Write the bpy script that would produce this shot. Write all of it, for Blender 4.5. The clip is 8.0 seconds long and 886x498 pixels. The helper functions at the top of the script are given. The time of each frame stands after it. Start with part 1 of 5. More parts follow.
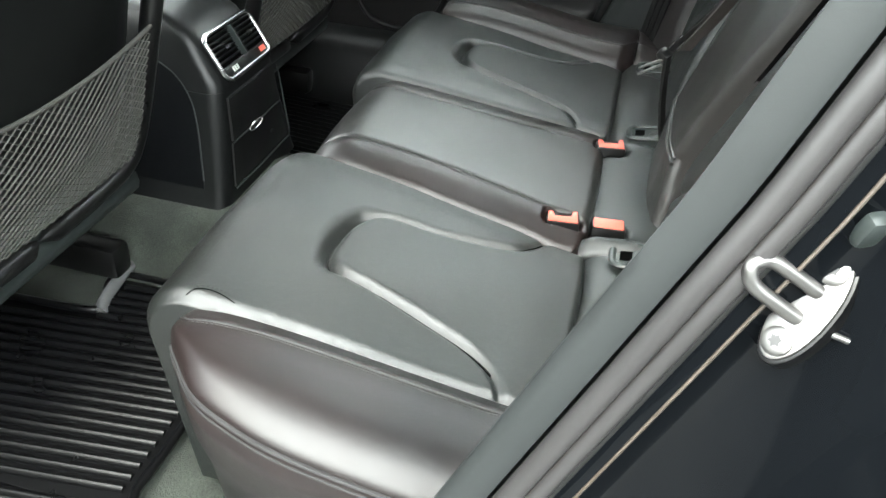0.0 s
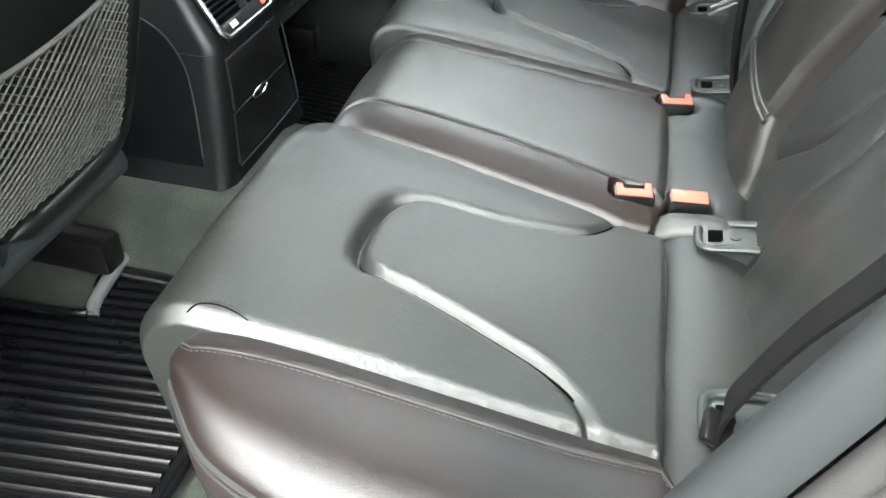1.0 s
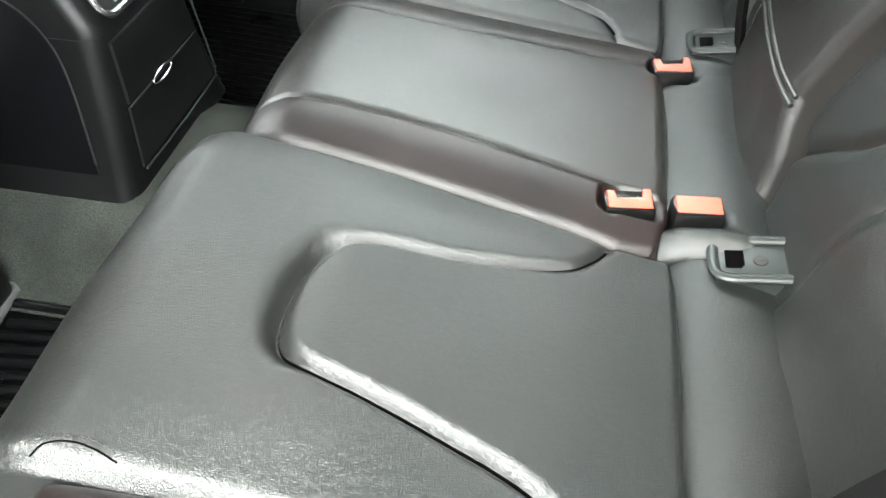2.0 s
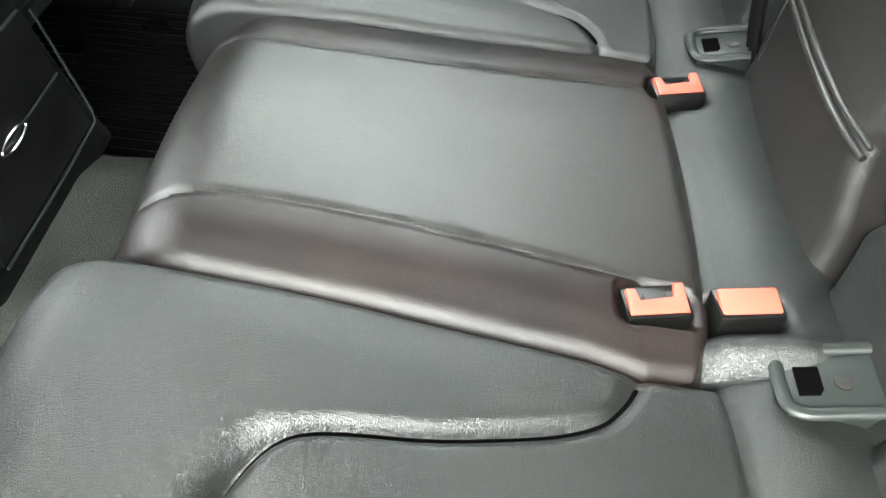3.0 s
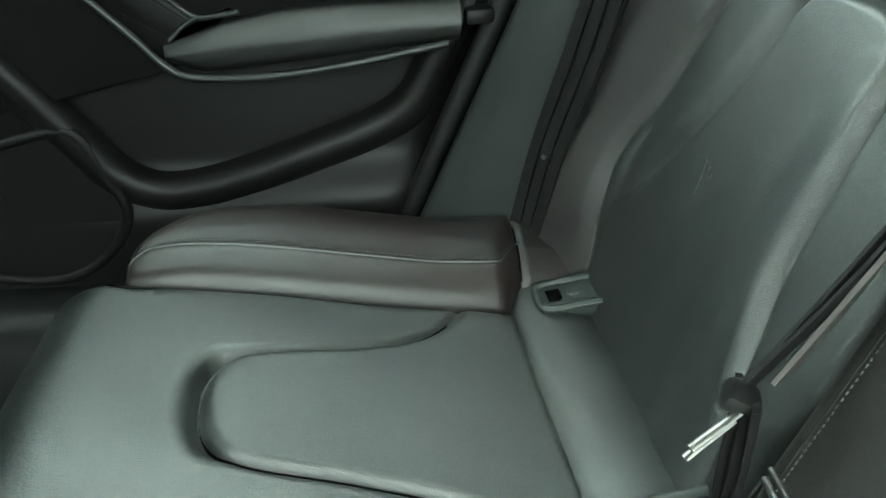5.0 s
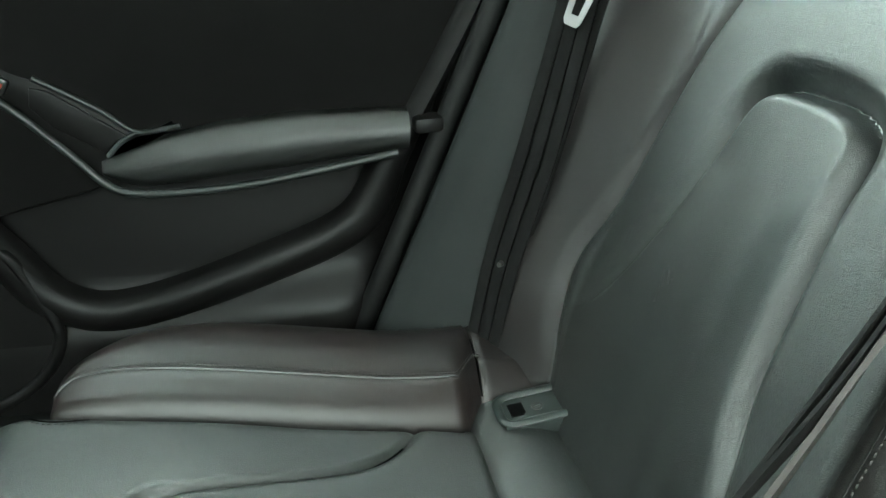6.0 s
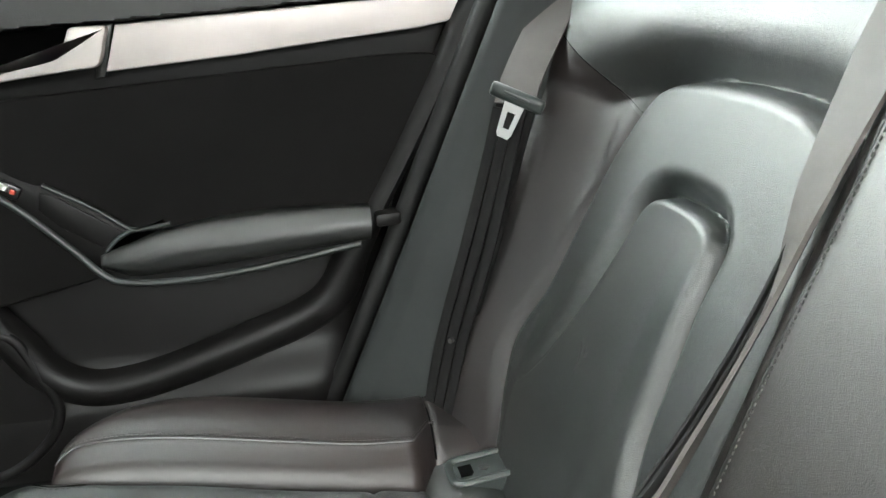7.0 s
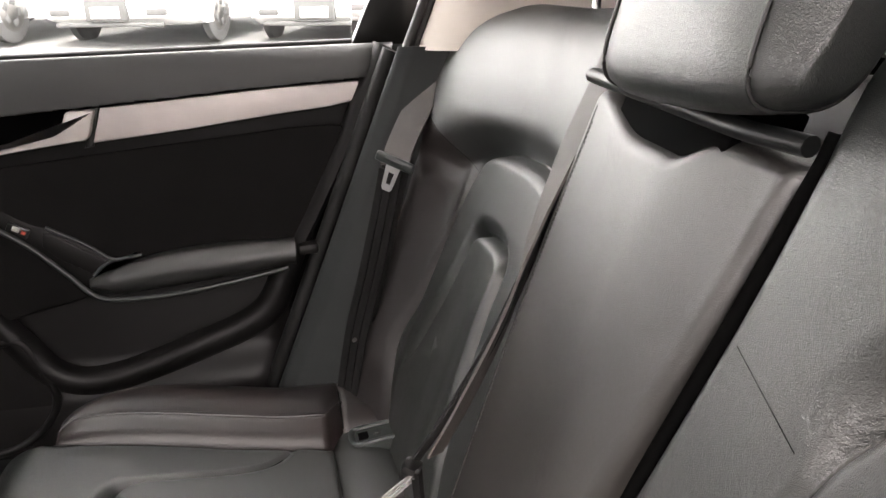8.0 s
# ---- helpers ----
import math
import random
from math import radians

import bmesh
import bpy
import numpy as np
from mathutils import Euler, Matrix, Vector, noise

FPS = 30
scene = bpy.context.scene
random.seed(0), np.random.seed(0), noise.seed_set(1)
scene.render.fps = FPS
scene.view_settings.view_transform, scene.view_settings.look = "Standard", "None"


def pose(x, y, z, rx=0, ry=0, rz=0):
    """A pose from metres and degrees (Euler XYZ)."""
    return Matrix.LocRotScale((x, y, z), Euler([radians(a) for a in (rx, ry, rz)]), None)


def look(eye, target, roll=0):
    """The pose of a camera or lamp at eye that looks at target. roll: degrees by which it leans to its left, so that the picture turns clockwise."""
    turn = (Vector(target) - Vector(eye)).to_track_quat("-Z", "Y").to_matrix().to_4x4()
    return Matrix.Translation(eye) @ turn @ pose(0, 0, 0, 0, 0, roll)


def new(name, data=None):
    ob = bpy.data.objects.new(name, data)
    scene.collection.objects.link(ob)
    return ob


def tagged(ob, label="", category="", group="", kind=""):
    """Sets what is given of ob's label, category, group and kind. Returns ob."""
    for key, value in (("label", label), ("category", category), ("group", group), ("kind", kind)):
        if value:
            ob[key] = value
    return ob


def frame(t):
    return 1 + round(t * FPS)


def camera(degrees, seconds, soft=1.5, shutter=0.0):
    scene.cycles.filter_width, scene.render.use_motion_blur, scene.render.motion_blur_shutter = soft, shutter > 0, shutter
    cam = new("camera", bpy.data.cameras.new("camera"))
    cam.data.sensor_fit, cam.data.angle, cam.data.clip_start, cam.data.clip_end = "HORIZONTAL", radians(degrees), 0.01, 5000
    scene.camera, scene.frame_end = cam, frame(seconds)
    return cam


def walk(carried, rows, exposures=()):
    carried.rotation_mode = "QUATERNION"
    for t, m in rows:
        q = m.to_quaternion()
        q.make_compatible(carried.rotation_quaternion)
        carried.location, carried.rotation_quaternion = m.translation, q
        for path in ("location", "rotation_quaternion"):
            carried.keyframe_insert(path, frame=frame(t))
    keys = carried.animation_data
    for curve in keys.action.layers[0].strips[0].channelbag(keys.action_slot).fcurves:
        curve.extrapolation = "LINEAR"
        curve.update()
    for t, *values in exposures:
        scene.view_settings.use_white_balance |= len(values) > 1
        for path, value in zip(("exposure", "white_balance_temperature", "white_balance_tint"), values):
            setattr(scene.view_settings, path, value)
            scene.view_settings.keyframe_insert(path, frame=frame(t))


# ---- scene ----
cam = camera(59.0, 8.0)
PATH = [
    (0, (-0.048, -0.953, 0.797), (-0.391, 0.655, -0.342), 4.3),
    (0.5, (-0.092, -0.89, 0.748), (-0.471, 0.695, -0.411), 3.5),
    (1, (-0.124, -0.823, 0.728), (-0.459, 0.722, -0.497), 2.3),
    (1.2, (-0.131, -0.79, 0.717), (-0.453, 0.739, -0.532), 1.7),
    (2.3, (-0.159, -0.572, 0.691), (-0.348, 0.826, -0.727), 1.4),
    (2.5, (-0.17, -0.535, 0.682), (-0.325, 0.849, -0.754), 1.5),
    (3, (-0.187, -0.425, 0.659), (-0.281, 0.927, -0.812), 0.0),
    (3.5, (-0.211, -0.331, 0.641), (-0.226, 1.053, -0.803), -0.9),
    (4, (-0.223, -0.282, 0.653), (-0.182, 1.194, -0.695), -0.2),
    (4.5, (-0.222, -0.22, 0.67), (-0.102, 1.384, -0.519), 0.1),
    (5, (-0.198, -0.152, 0.695), (0.061, 1.562, -0.303), 1.0),
    (5.2, (-0.193, -0.129, 0.684), (0.118, 1.621, -0.232), 0.5),
    (6.3, (-0.184, -0.121, 0.691), (0.201, 1.702, -0.036), 0.7),
    (6.5, (-0.183, -0.143, 0.698), (0.212, 1.69, 0.0), 0.8),
    (7, (-0.166, -0.222, 0.737), (0.235, 1.645, 0.144), -0.2),
    (7.5, (-0.164, -0.342, 0.767), (0.315, 1.529, 0.246), -0.3),
    (8, (-0.115, -0.513, 0.835), (0.335, 1.353, 0.273), -0.4),
]
walk(cam, [(t, look(eye, target, roll)) for t, eye, target, roll in PATH],
     [(0.0, 2.75, 6300, 1), (0.5, 3.0, 6350, 2), (1.2, 3.13, 6350, 3), (3.0, 3.15, 6450, 3), (4.0, 2.90, 6450, -2), (4.5, 2.95, 6200, -6), (5.0, 3.15, 6100, -16), (6.5, 3.38, 6300, -8), (7.0, 3.6, 6500, 2), (7.5, 3.3, 6650, 6), (8.0, 2.78, 7050, 17)])

# ---- daylight: a bright overcast sky, a weak wide sun ----
world = bpy.data.worlds.new("overcast")
scene.world = world
world.use_nodes = True
wn = world.node_tree
sky = wn.nodes.new("ShaderNodeTexSky")
sky.sky_type = "NISHITA"
sky.sun_disc = False
sky.sun_elevation = radians(50)
sky.sun_rotation = radians(200)
sky.air_density, sky.dust_density, sky.ozone_density = 1.0, 4.0, 1.0
soft_sky = wn.nodes.new("ShaderNodeMix")
soft_sky.data_type = "RGBA"
soft_sky.inputs["Factor"].default_value = 0.8
# cloud cover: brighter overhead than at the horizon
where = wn.nodes.new("ShaderNodeTexCoord")
height = wn.nodes.new("ShaderNodeSeparateXYZ")
wn.links.new(where.outputs["Generated"], height.inputs["Vector"])
cover = wn.nodes.new("ShaderNodeMapRange")
cover.inputs["From Min"].default_value, cover.inputs["From Max"].default_value = 0.0, 0.8
cover.inputs["To Min"].default_value, cover.inputs["To Max"].default_value = 17.0, 20.0
wn.links.new(height.outputs["Z"], cover.inputs["Value"])
grey = wn.nodes.new("ShaderNodeCombineColor")
for side in ("Red", "Green", "Blue"):
    wn.links.new(cover.outputs["Result"], grey.inputs[side])
wn.links.new(grey.outputs["Color"], soft_sky.inputs["B"])
wn.links.new(sky.outputs["Color"], soft_sky.inputs["A"])
wn.links.new(soft_sky.outputs["Result"], wn.nodes["Background"].inputs["Color"])
wn.nodes["Background"].inputs["Strength"].default_value = 0.15

sun_data = bpy.data.lights.new("sun", "SUN")
sun_data.energy = 0.6
sun_data.angle = radians(20)
sun_data.color = (1.0, 0.96, 0.9)
sun = new("sun", sun_data)
sun.matrix_world = look((-1.0, -3.0, 4.5), (0, 0, 0))


# ---- materials ----
def node_material(name, base, rough=0.5, metal=0.0, tint=None, mottle=6.0, amount=0.25,
                  bump_scale=300.0, bump=0.15, bump_dist=0.001, kind="NOISE", fleck=0.0, coat=0.0, rough_var=0.12, spec=0.5):
    """A surface with variation at two scales: broad mottling of colour and gloss, and a fine relief."""
    m = bpy.data.materials.new(name)
    m.use_nodes = True
    nt = m.node_tree
    bsdf = nt.nodes["Principled BSDF"]
    co = nt.nodes.new("ShaderNodeTexCoord")
    broad = nt.nodes.new("ShaderNodeTexNoise")
    broad.inputs["Scale"].default_value = mottle
    broad.inputs["Detail"].default_value = 5
    nt.links.new(co.outputs["Object"], broad.inputs["Vector"])
    ramp = nt.nodes.new("ShaderNodeMapRange")
    ramp.inputs["From Min"].default_value, ramp.inputs["From Max"].default_value = 0.35, 0.65
    nt.links.new(broad.outputs["Fac"], ramp.inputs["Value"])
    mix = nt.nodes.new("ShaderNodeMix")
    mix.data_type = "RGBA"
    tint = tint or tuple(c * (1 + amount) for c in base)
    mix.inputs["A"].default_value = (*base, 1)
    mix.inputs["B"].default_value = (*tint, 1)
    nt.links.new(ramp.outputs["Result"], mix.inputs["Factor"])
    colour = mix.outputs["Result"]
    if kind == "LEATHER":
        fine = nt.nodes.new("ShaderNodeTexVoronoi")
        fine.feature = "DISTANCE_TO_EDGE"
        fine.inputs["Scale"].default_value = bump_scale
        warp = nt.nodes.new("ShaderNodeTexNoise")
        warp.inputs["Scale"].default_value = bump_scale * 0.35
        shift = nt.nodes.new("ShaderNodeMix")
        shift.data_type = "RGBA"
        shift.inputs["Factor"].default_value = 0.012
        nt.links.new(co.outputs["Object"], warp.inputs["Vector"])
        nt.links.new(co.outputs["Object"], shift.inputs["A"])
        nt.links.new(warp.outputs["Color"], shift.inputs["B"])
        nt.links.new(shift.outputs["Result"], fine.inputs["Vector"])
        squash = nt.nodes.new("ShaderNodeMapRange")
        squash.inputs["From Max"].default_value = 0.25
        nt.links.new(fine.outputs["Distance"], squash.inputs["Value"])
        height = squash.outputs["Result"]
    else:
        fine = nt.nodes.new("ShaderNodeTexNoise")
        fine.inputs["Scale"].default_value = bump_scale
        fine.inputs["Detail"].default_value = 3
        nt.links.new(co.outputs["Object"], fine.inputs["Vector"])
        height = fine.outputs["Fac"]
    if fleck:
        speck = nt.nodes.new("ShaderNodeMix")
        speck.data_type = "RGBA"
        speck.blend_type = "MULTIPLY"
        speck.inputs["Factor"].default_value = fleck
        nt.links.new(colour, speck.inputs["A"])
        wide = nt.nodes.new("ShaderNodeMapRange")
        wide.inputs["From Min"].default_value, wide.inputs["From Max"].default_value = 0.3, 0.7
        wide.inputs["To Min"].default_value, wide.inputs["To Max"].default_value = 0.3, 1.7
        nt.links.new(height, wide.inputs["Value"])
        nt.links.new(wide.outputs["Result"], speck.inputs["B"])
        colour = speck.outputs["Result"]
    nt.links.new(colour, bsdf.inputs["Base Color"])
    gloss = nt.nodes.new("ShaderNodeMapRange")
    gloss.inputs["To Min"].default_value, gloss.inputs["To Max"].default_value = rough - rough_var / 2, rough + rough_var / 2
    smear = nt.nodes.new("ShaderNodeTexNoise")
    smear.inputs["Scale"].default_value = mottle * 3.1
    smear.inputs["Detail"].default_value = 6
    nt.links.new(co.outputs["Object"], smear.inputs["Vector"])
    nt.links.new(smear.outputs["Fac"], gloss.inputs["Value"])
    nt.links.new(gloss.outputs["Result"], bsdf.inputs["Roughness"])
    bsdf.inputs["Metallic"].default_value = metal
    bsdf.inputs["Specular IOR Level"].default_value = spec
    bsdf.inputs["Coat Weight"].default_value = coat
    bsdf.inputs["Coat Roughness"].default_value = max(0.03, rough - 0.08)
    relief = nt.nodes.new("ShaderNodeBump")
    relief.inputs["Strength"].default_value = bump
    relief.inputs["Distance"].default_value = bump_dist
    nt.links.new(height, relief.inputs["Height"])
    nt.links.new(relief.outputs["Normal"], bsdf.inputs["Normal"])
    return m


LEATHER = node_material("black leather", (0.0080, 0.0102, 0.0098), 0.335, tint=(0.0150, 0.0154, 0.0143), mottle=5, rough_var=0.15, spec=0.92, coat=0.05, bump_scale=560, bump=0.34, bump_dist=0.0006, kind="LEATHER")
LEATHER_BROWN = node_material("brown-tinged black leather", (0.0052, 0.0040, 0.0041), 0.41, tint=(0.0120, 0.0068, 0.0061), mottle=7, spec=0.64, coat=0.03, bump_scale=620, bump=0.20, bump_dist=0.0006, kind="LEATHER")
LEATHER_WARM = node_material("warm grey black leather", (0.0092, 0.0086, 0.0078), 0.335, tint=(0.0155, 0.0140, 0.0127), mottle=6, spec=0.95, coat=0.10, rough_var=0.14, bump_scale=560, bump=0.26, bump_dist=0.0006, kind="LEATHER")
LEATHER_PANEL = node_material("brownish black panel leather", (0.0098, 0.0090, 0.0082), 0.36, tint=(0.0175, 0.0155, 0.0140), mottle=6, spec=0.76, coat=0.02, rough_var=0.18, bump_scale=560, bump=0.26, bump_dist=0.0006, kind="LEATHER")
# Wing leather: the shade at the blocked doorway is put into a darker colour.
WING_SHADED = node_material("brown wing leather darkened for shade", (0.0066, 0.0054, 0.0054), 0.42, tint=(0.0120, 0.0084, 0.0079), mottle=7, spec=0.62, bump_scale=620, bump=0.22, bump_dist=0.0006, kind="LEATHER")
PLASTIC = node_material("black grained plastic", (0.0042, 0.0046, 0.0046), 0.40, spec=0.34, mottle=12, bump_scale=900, bump=0.25, bump_dist=0.0004)
PLASTIC_SOFT = node_material("soft dark door plastic", (0.0056, 0.0052, 0.0052), 0.48, spec=0.24, mottle=8, bump_scale=1100, bump=0.3, bump_dist=0.0004)
PLASTIC_GLOSS = node_material("smooth dark plastic", (0.005, 0.005, 0.005), 0.3, mottle=10, bump_scale=200, bump=0.03)
CONSOLE = node_material("deep black console plastic", (0.0028, 0.0031, 0.0036), 0.34, spec=0.28, mottle=12, bump_scale=900, bump=0.12, bump_dist=0.0004)
PLASTIC_GREY = node_material("grey green plastic", (0.019, 0.023, 0.022), 0.38, mottle=14, bump_scale=900, bump=0.2, bump_dist=0.0004)
INSERT = node_material("dark fabric insert", (0.0052, 0.0048, 0.0047), 0.8, spec=0.14, mottle=10, bump_scale=1400, bump=0.4, bump_dist=0.0004)
CARPET = node_material("grey carpet", (0.024, 0.028, 0.022), 0.95, tint=(0.046, 0.052, 0.042), mottle=14, bump_scale=700, bump=0.9, bump_dist=0.003, fleck=0.8)
RUBBER = node_material("black rubber", (0.0028, 0.0028, 0.0030), 0.29, spec=0.26, mottle=6, bump_scale=400, bump=0.05, rough_var=0.10)
SEAL = node_material("grey door seal", (0.023, 0.0215, 0.0215), 0.45, mottle=10, bump_scale=1200, bump=0.3, bump_dist=0.0004)
# The glint on the mat's wet edge is put into this paler colour.
GLINT = node_material("rubber edge with painted glint", (0.10, 0.10, 0.10), 0.22, mottle=30, bump_scale=300, bump=0.1)
SEAL_DARK = node_material("dark rubber seal", (0.009, 0.009, 0.009), 0.5, spec=0.3, mottle=10, bump_scale=600, bump=0.1)
NET = node_material("woven net cord", (0.050, 0.049, 0.043), 0.8, mottle=60, bump_scale=1500, bump=0.5)
ALU = node_material("brushed aluminium", (0.70, 0.64, 0.62), 0.48, metal=0.35, mottle=30, bump_scale=1500, bump=0.05, amount=0.06)
CHROME = node_material("satin chrome", (0.58, 0.58, 0.58), 0.18, metal=1.0, mottle=20, bump_scale=400, bump=0.02, amount=0.05)
PLATE = node_material("bright latch steel", (0.46, 0.46, 0.46), 0.42, metal=0.75, mottle=40, bump_scale=400, bump=0.03, amount=0.04)
STEEL = node_material("zinc plated steel", (0.17, 0.165, 0.16), 0.36, metal=0.9, mottle=60, bump_scale=300, bump=0.1, amount=0.2)
RED = node_material("red buckle plastic", (0.78, 0.125, 0.085), 0.4, mottle=40, bump_scale=300, bump=0.03, amount=0.1)
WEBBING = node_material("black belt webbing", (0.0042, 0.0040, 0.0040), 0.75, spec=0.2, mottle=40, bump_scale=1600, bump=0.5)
# Lit copy of the black webbing: the light on it is a paler colour.
WEBBING_LIT = node_material("belt webbing in lit tone", (0.036, 0.031, 0.028), 0.6, mottle=40, bump_scale=1600, bump=0.4)
CREAM = node_material("cream pillar trim", (0.55, 0.50, 0.45), 0.7, mottle=12, bump_scale=900, bump=0.2, amount=0.06)
LINER = node_material("headliner cloth", (0.58, 0.55, 0.50), 0.9, mottle=12, bump_scale=1200, bump=0.3, amount=0.06)
PAINT_BLACK = node_material("black car paint", (0.0022, 0.0026, 0.0032), 0.07, mottle=5, bump_scale=60, bump=0.0, coat=0.0, rough_var=0.04, spec=0.12)
PAINT_WHITE = node_material("white car paint", (0.80, 0.80, 0.80), 0.25, mottle=5, bump_scale=60, bump=0.0, coat=0.6, amount=0.03)
THREAD = node_material("grey stitching", (0.024, 0.023, 0.022), 0.6, mottle=50, bump_scale=900, bump=0.1)
PIPING = node_material("leather piping", (0.030, 0.030, 0.029), 0.35, mottle=30, bump_scale=600, bump=0.1)
PIPING_PALE = node_material("pale worn piping", (0.028, 0.027, 0.027), 0.4, mottle=30, bump_scale=600, bump=0.1)
# Near-black for hollows, gaps and creases: their shade is put into the colour.
HOLLOW_SHADE = node_material("painted shade of hollows", (0.0012, 0.0012, 0.0012), 0.9, spec=0.03, mottle=20, bump_scale=200, bump=0.0)
MARK = node_material("pale print", (0.6, 0.6, 0.58), 0.5, mottle=60, bump_scale=300, bump=0.0)
SILL = node_material("pale sill plastic", (0.10, 0.10, 0.095), 0.55, mottle=10, bump_scale=900, bump=0.2, bump_dist=0.0004)
TRIM = node_material("soft dark pillar trim", (0.0165, 0.0185, 0.0185), 0.62, spec=0.30, mottle=9, bump_scale=1100, bump=0.15, bump_dist=0.0004)
BEAD = node_material("tan sealing bead", (0.055, 0.045, 0.036), 0.5, mottle=40, bump_scale=600, bump=0.2)
# For the added unseen screen that blocks light outside the doorway.
SCREEN_DARK = node_material("dark light screen", (0.035, 0.034, 0.032), 0.9, mottle=2, bump_scale=60, bump=0.4, bump_dist=0.003)
ASPHALT = node_material("asphalt", (0.13, 0.13, 0.127), 0.9, mottle=3, bump_scale=150, bump=0.6, bump_dist=0.004, fleck=0.4)
# Lifted grey: the glare haze over the cars' dark parts is in the colour.
DARK_HAZED = node_material("dark car parts greyed by haze", (0.06, 0.06, 0.06), 0.8, mottle=20, bump_scale=200, bump=0.1)


def glass_material():
    m = bpy.data.materials.new("window glass")
    m.use_nodes = True
    b = m.node_tree.nodes["Principled BSDF"]
    b.inputs["Base Color"].default_value = (0.86, 0.90, 0.89, 1)
    b.inputs["Roughness"].default_value = 0.0
    b.inputs["Transmission Weight"].default_value = 1.0
    b.inputs["IOR"].default_value = 1.02
    return m


GLASS = glass_material()


# ---- building helpers ----
def part(name, mesh, material, parent=None, label=""):
    """Links a mesh (or a bmesh) as one object, under a thing or a part."""
    if isinstance(mesh, bmesh.types.BMesh):
        bm, mesh = mesh, bpy.data.meshes.new(name)
        bm.to_mesh(mesh)
        bm.free()
    mesh.materials.clear()
    mesh.materials.append(material)
    ob = new(name, mesh)
    if parent:
        ob.parent = parent
        ob.matrix_parent_inverse = parent.matrix_basis.inverted()
    if label:
        tagged(ob, label)
    return ob


def thing(name, label, category, at=(0, 0, 0), group="", kind=""):
    """An Empty at the base of a thing, to which its parts belong."""
    e = new(name)
    e.empty_display_size = 0.05
    e.matrix_basis = Matrix.Translation(at)
    return tagged(e, label, category, group, kind)


def smooth_mesh(name, verts, faces, smooth=True, sharp=50):
    me = bpy.data.meshes.new(name)
    me.from_pydata([tuple(map(float, v)) for v in verts], [], faces)
    if smooth:
        me.polygons.foreach_set("use_smooth", [True] * len(me.polygons))
        if sharp:
            me.set_sharp_from_angle(angle=radians(sharp))
    me.update()
    return me


def loft(name, rings, caps=True, closed=True, smooth=True, sharp=50):
    """Rings of equally many points joined into a skin."""
    rings = np.asarray(rings, float)
    n, m = rings.shape[:2]
    faces = []
    for i in range(n - 1):
        for j in range(m if closed else m - 1):
            k = (j + 1) % m
            faces.append((i * m + j, i * m + k, (i + 1) * m + k, (i + 1) * m + j))
    if caps and closed:
        faces += [tuple(range(m))[::-1], tuple(range((n - 1) * m, n * m))]
    me = smooth_mesh(name, rings.reshape(-1, 3), faces, smooth, sharp)
    bm = bmesh.new()
    bm.from_mesh(me)
    bmesh.ops.recalc_face_normals(bm, faces=bm.faces)
    bm.to_mesh(me)
    bm.free()
    return me


def spline(points, per=8, closed=False):
    """A Catmull-Rom curve through the points."""
    p = np.asarray(points, float)
    n = len(p)
    ext = np.vstack([p[-1], p, p[0], p[1]]) if closed else np.vstack([2 * p[0] - p[1], p, 2 * p[-1] - p[-2]])
    out = []
    for i in range(n if closed else n - 1):
        a, b, c, d = ext[i:i + 4]
        for t in np.arange(per) / per:
            out.append(0.5 * (2 * b + (c - a) * t + (2 * a - 5 * b + 4 * c - d) * t * t + (3 * b - a - 3 * c + d) * t ** 3))
    if not closed:
        out.append(p[-1])
    return np.array(out)


def tube(name, points, r, sides=8, closed=False, flat=1.0, up=(0, 0, 1)):
    """A round (or flattened) bar along a line of points."""
    p = np.asarray(points, float)
    n = len(p)
    tang = np.roll(p, -1, 0) - np.roll(p, 1, 0) if closed else np.gradient(p, axis=0)
    tang /= np.linalg.norm(tang, axis=1)[:, None] + 1e-9
    side = np.cross(tang, up)
    side /= np.linalg.norm(side, axis=1)[:, None] + 1e-9
    top = np.cross(side, tang)
    a = np.arange(sides) / sides * 2 * np.pi
    rr = np.broadcast_to(np.asarray(r, float), (n,))
    rings = p[:, None] + rr[:, None, None] * (np.cos(a)[None, :, None] * side[:, None] + flat * np.sin(a)[None, :, None] * top[:, None])
    if closed:
        rings = np.concatenate([rings, rings[:1]])
        return loft(name, rings, caps=False)
    return loft(name, rings)


def box(name, size, at=(0, 0, 0), bevel=0.003, turn=(0, 0, 0), segments=2):
    """A bevelled block with its own turn."""
    bm = bmesh.new()
    bmesh.ops.create_cube(bm, size=1.0)
    bmesh.ops.scale(bm, vec=size, verts=bm.verts)
    if bevel:
        bmesh.ops.bevel(bm, geom=bm.edges, offset=min(bevel, min(size) * 0.45), segments=segments, affect="EDGES", profile=0.5)
    bm.transform(pose(*at, *turn))
    me = bpy.data.meshes.new(name)
    bm.to_mesh(me)
    bm.free()
    me.polygons.foreach_set("use_smooth", [True] * len(me.polygons))
    me.set_sharp_from_angle(angle=radians(35))
    return me


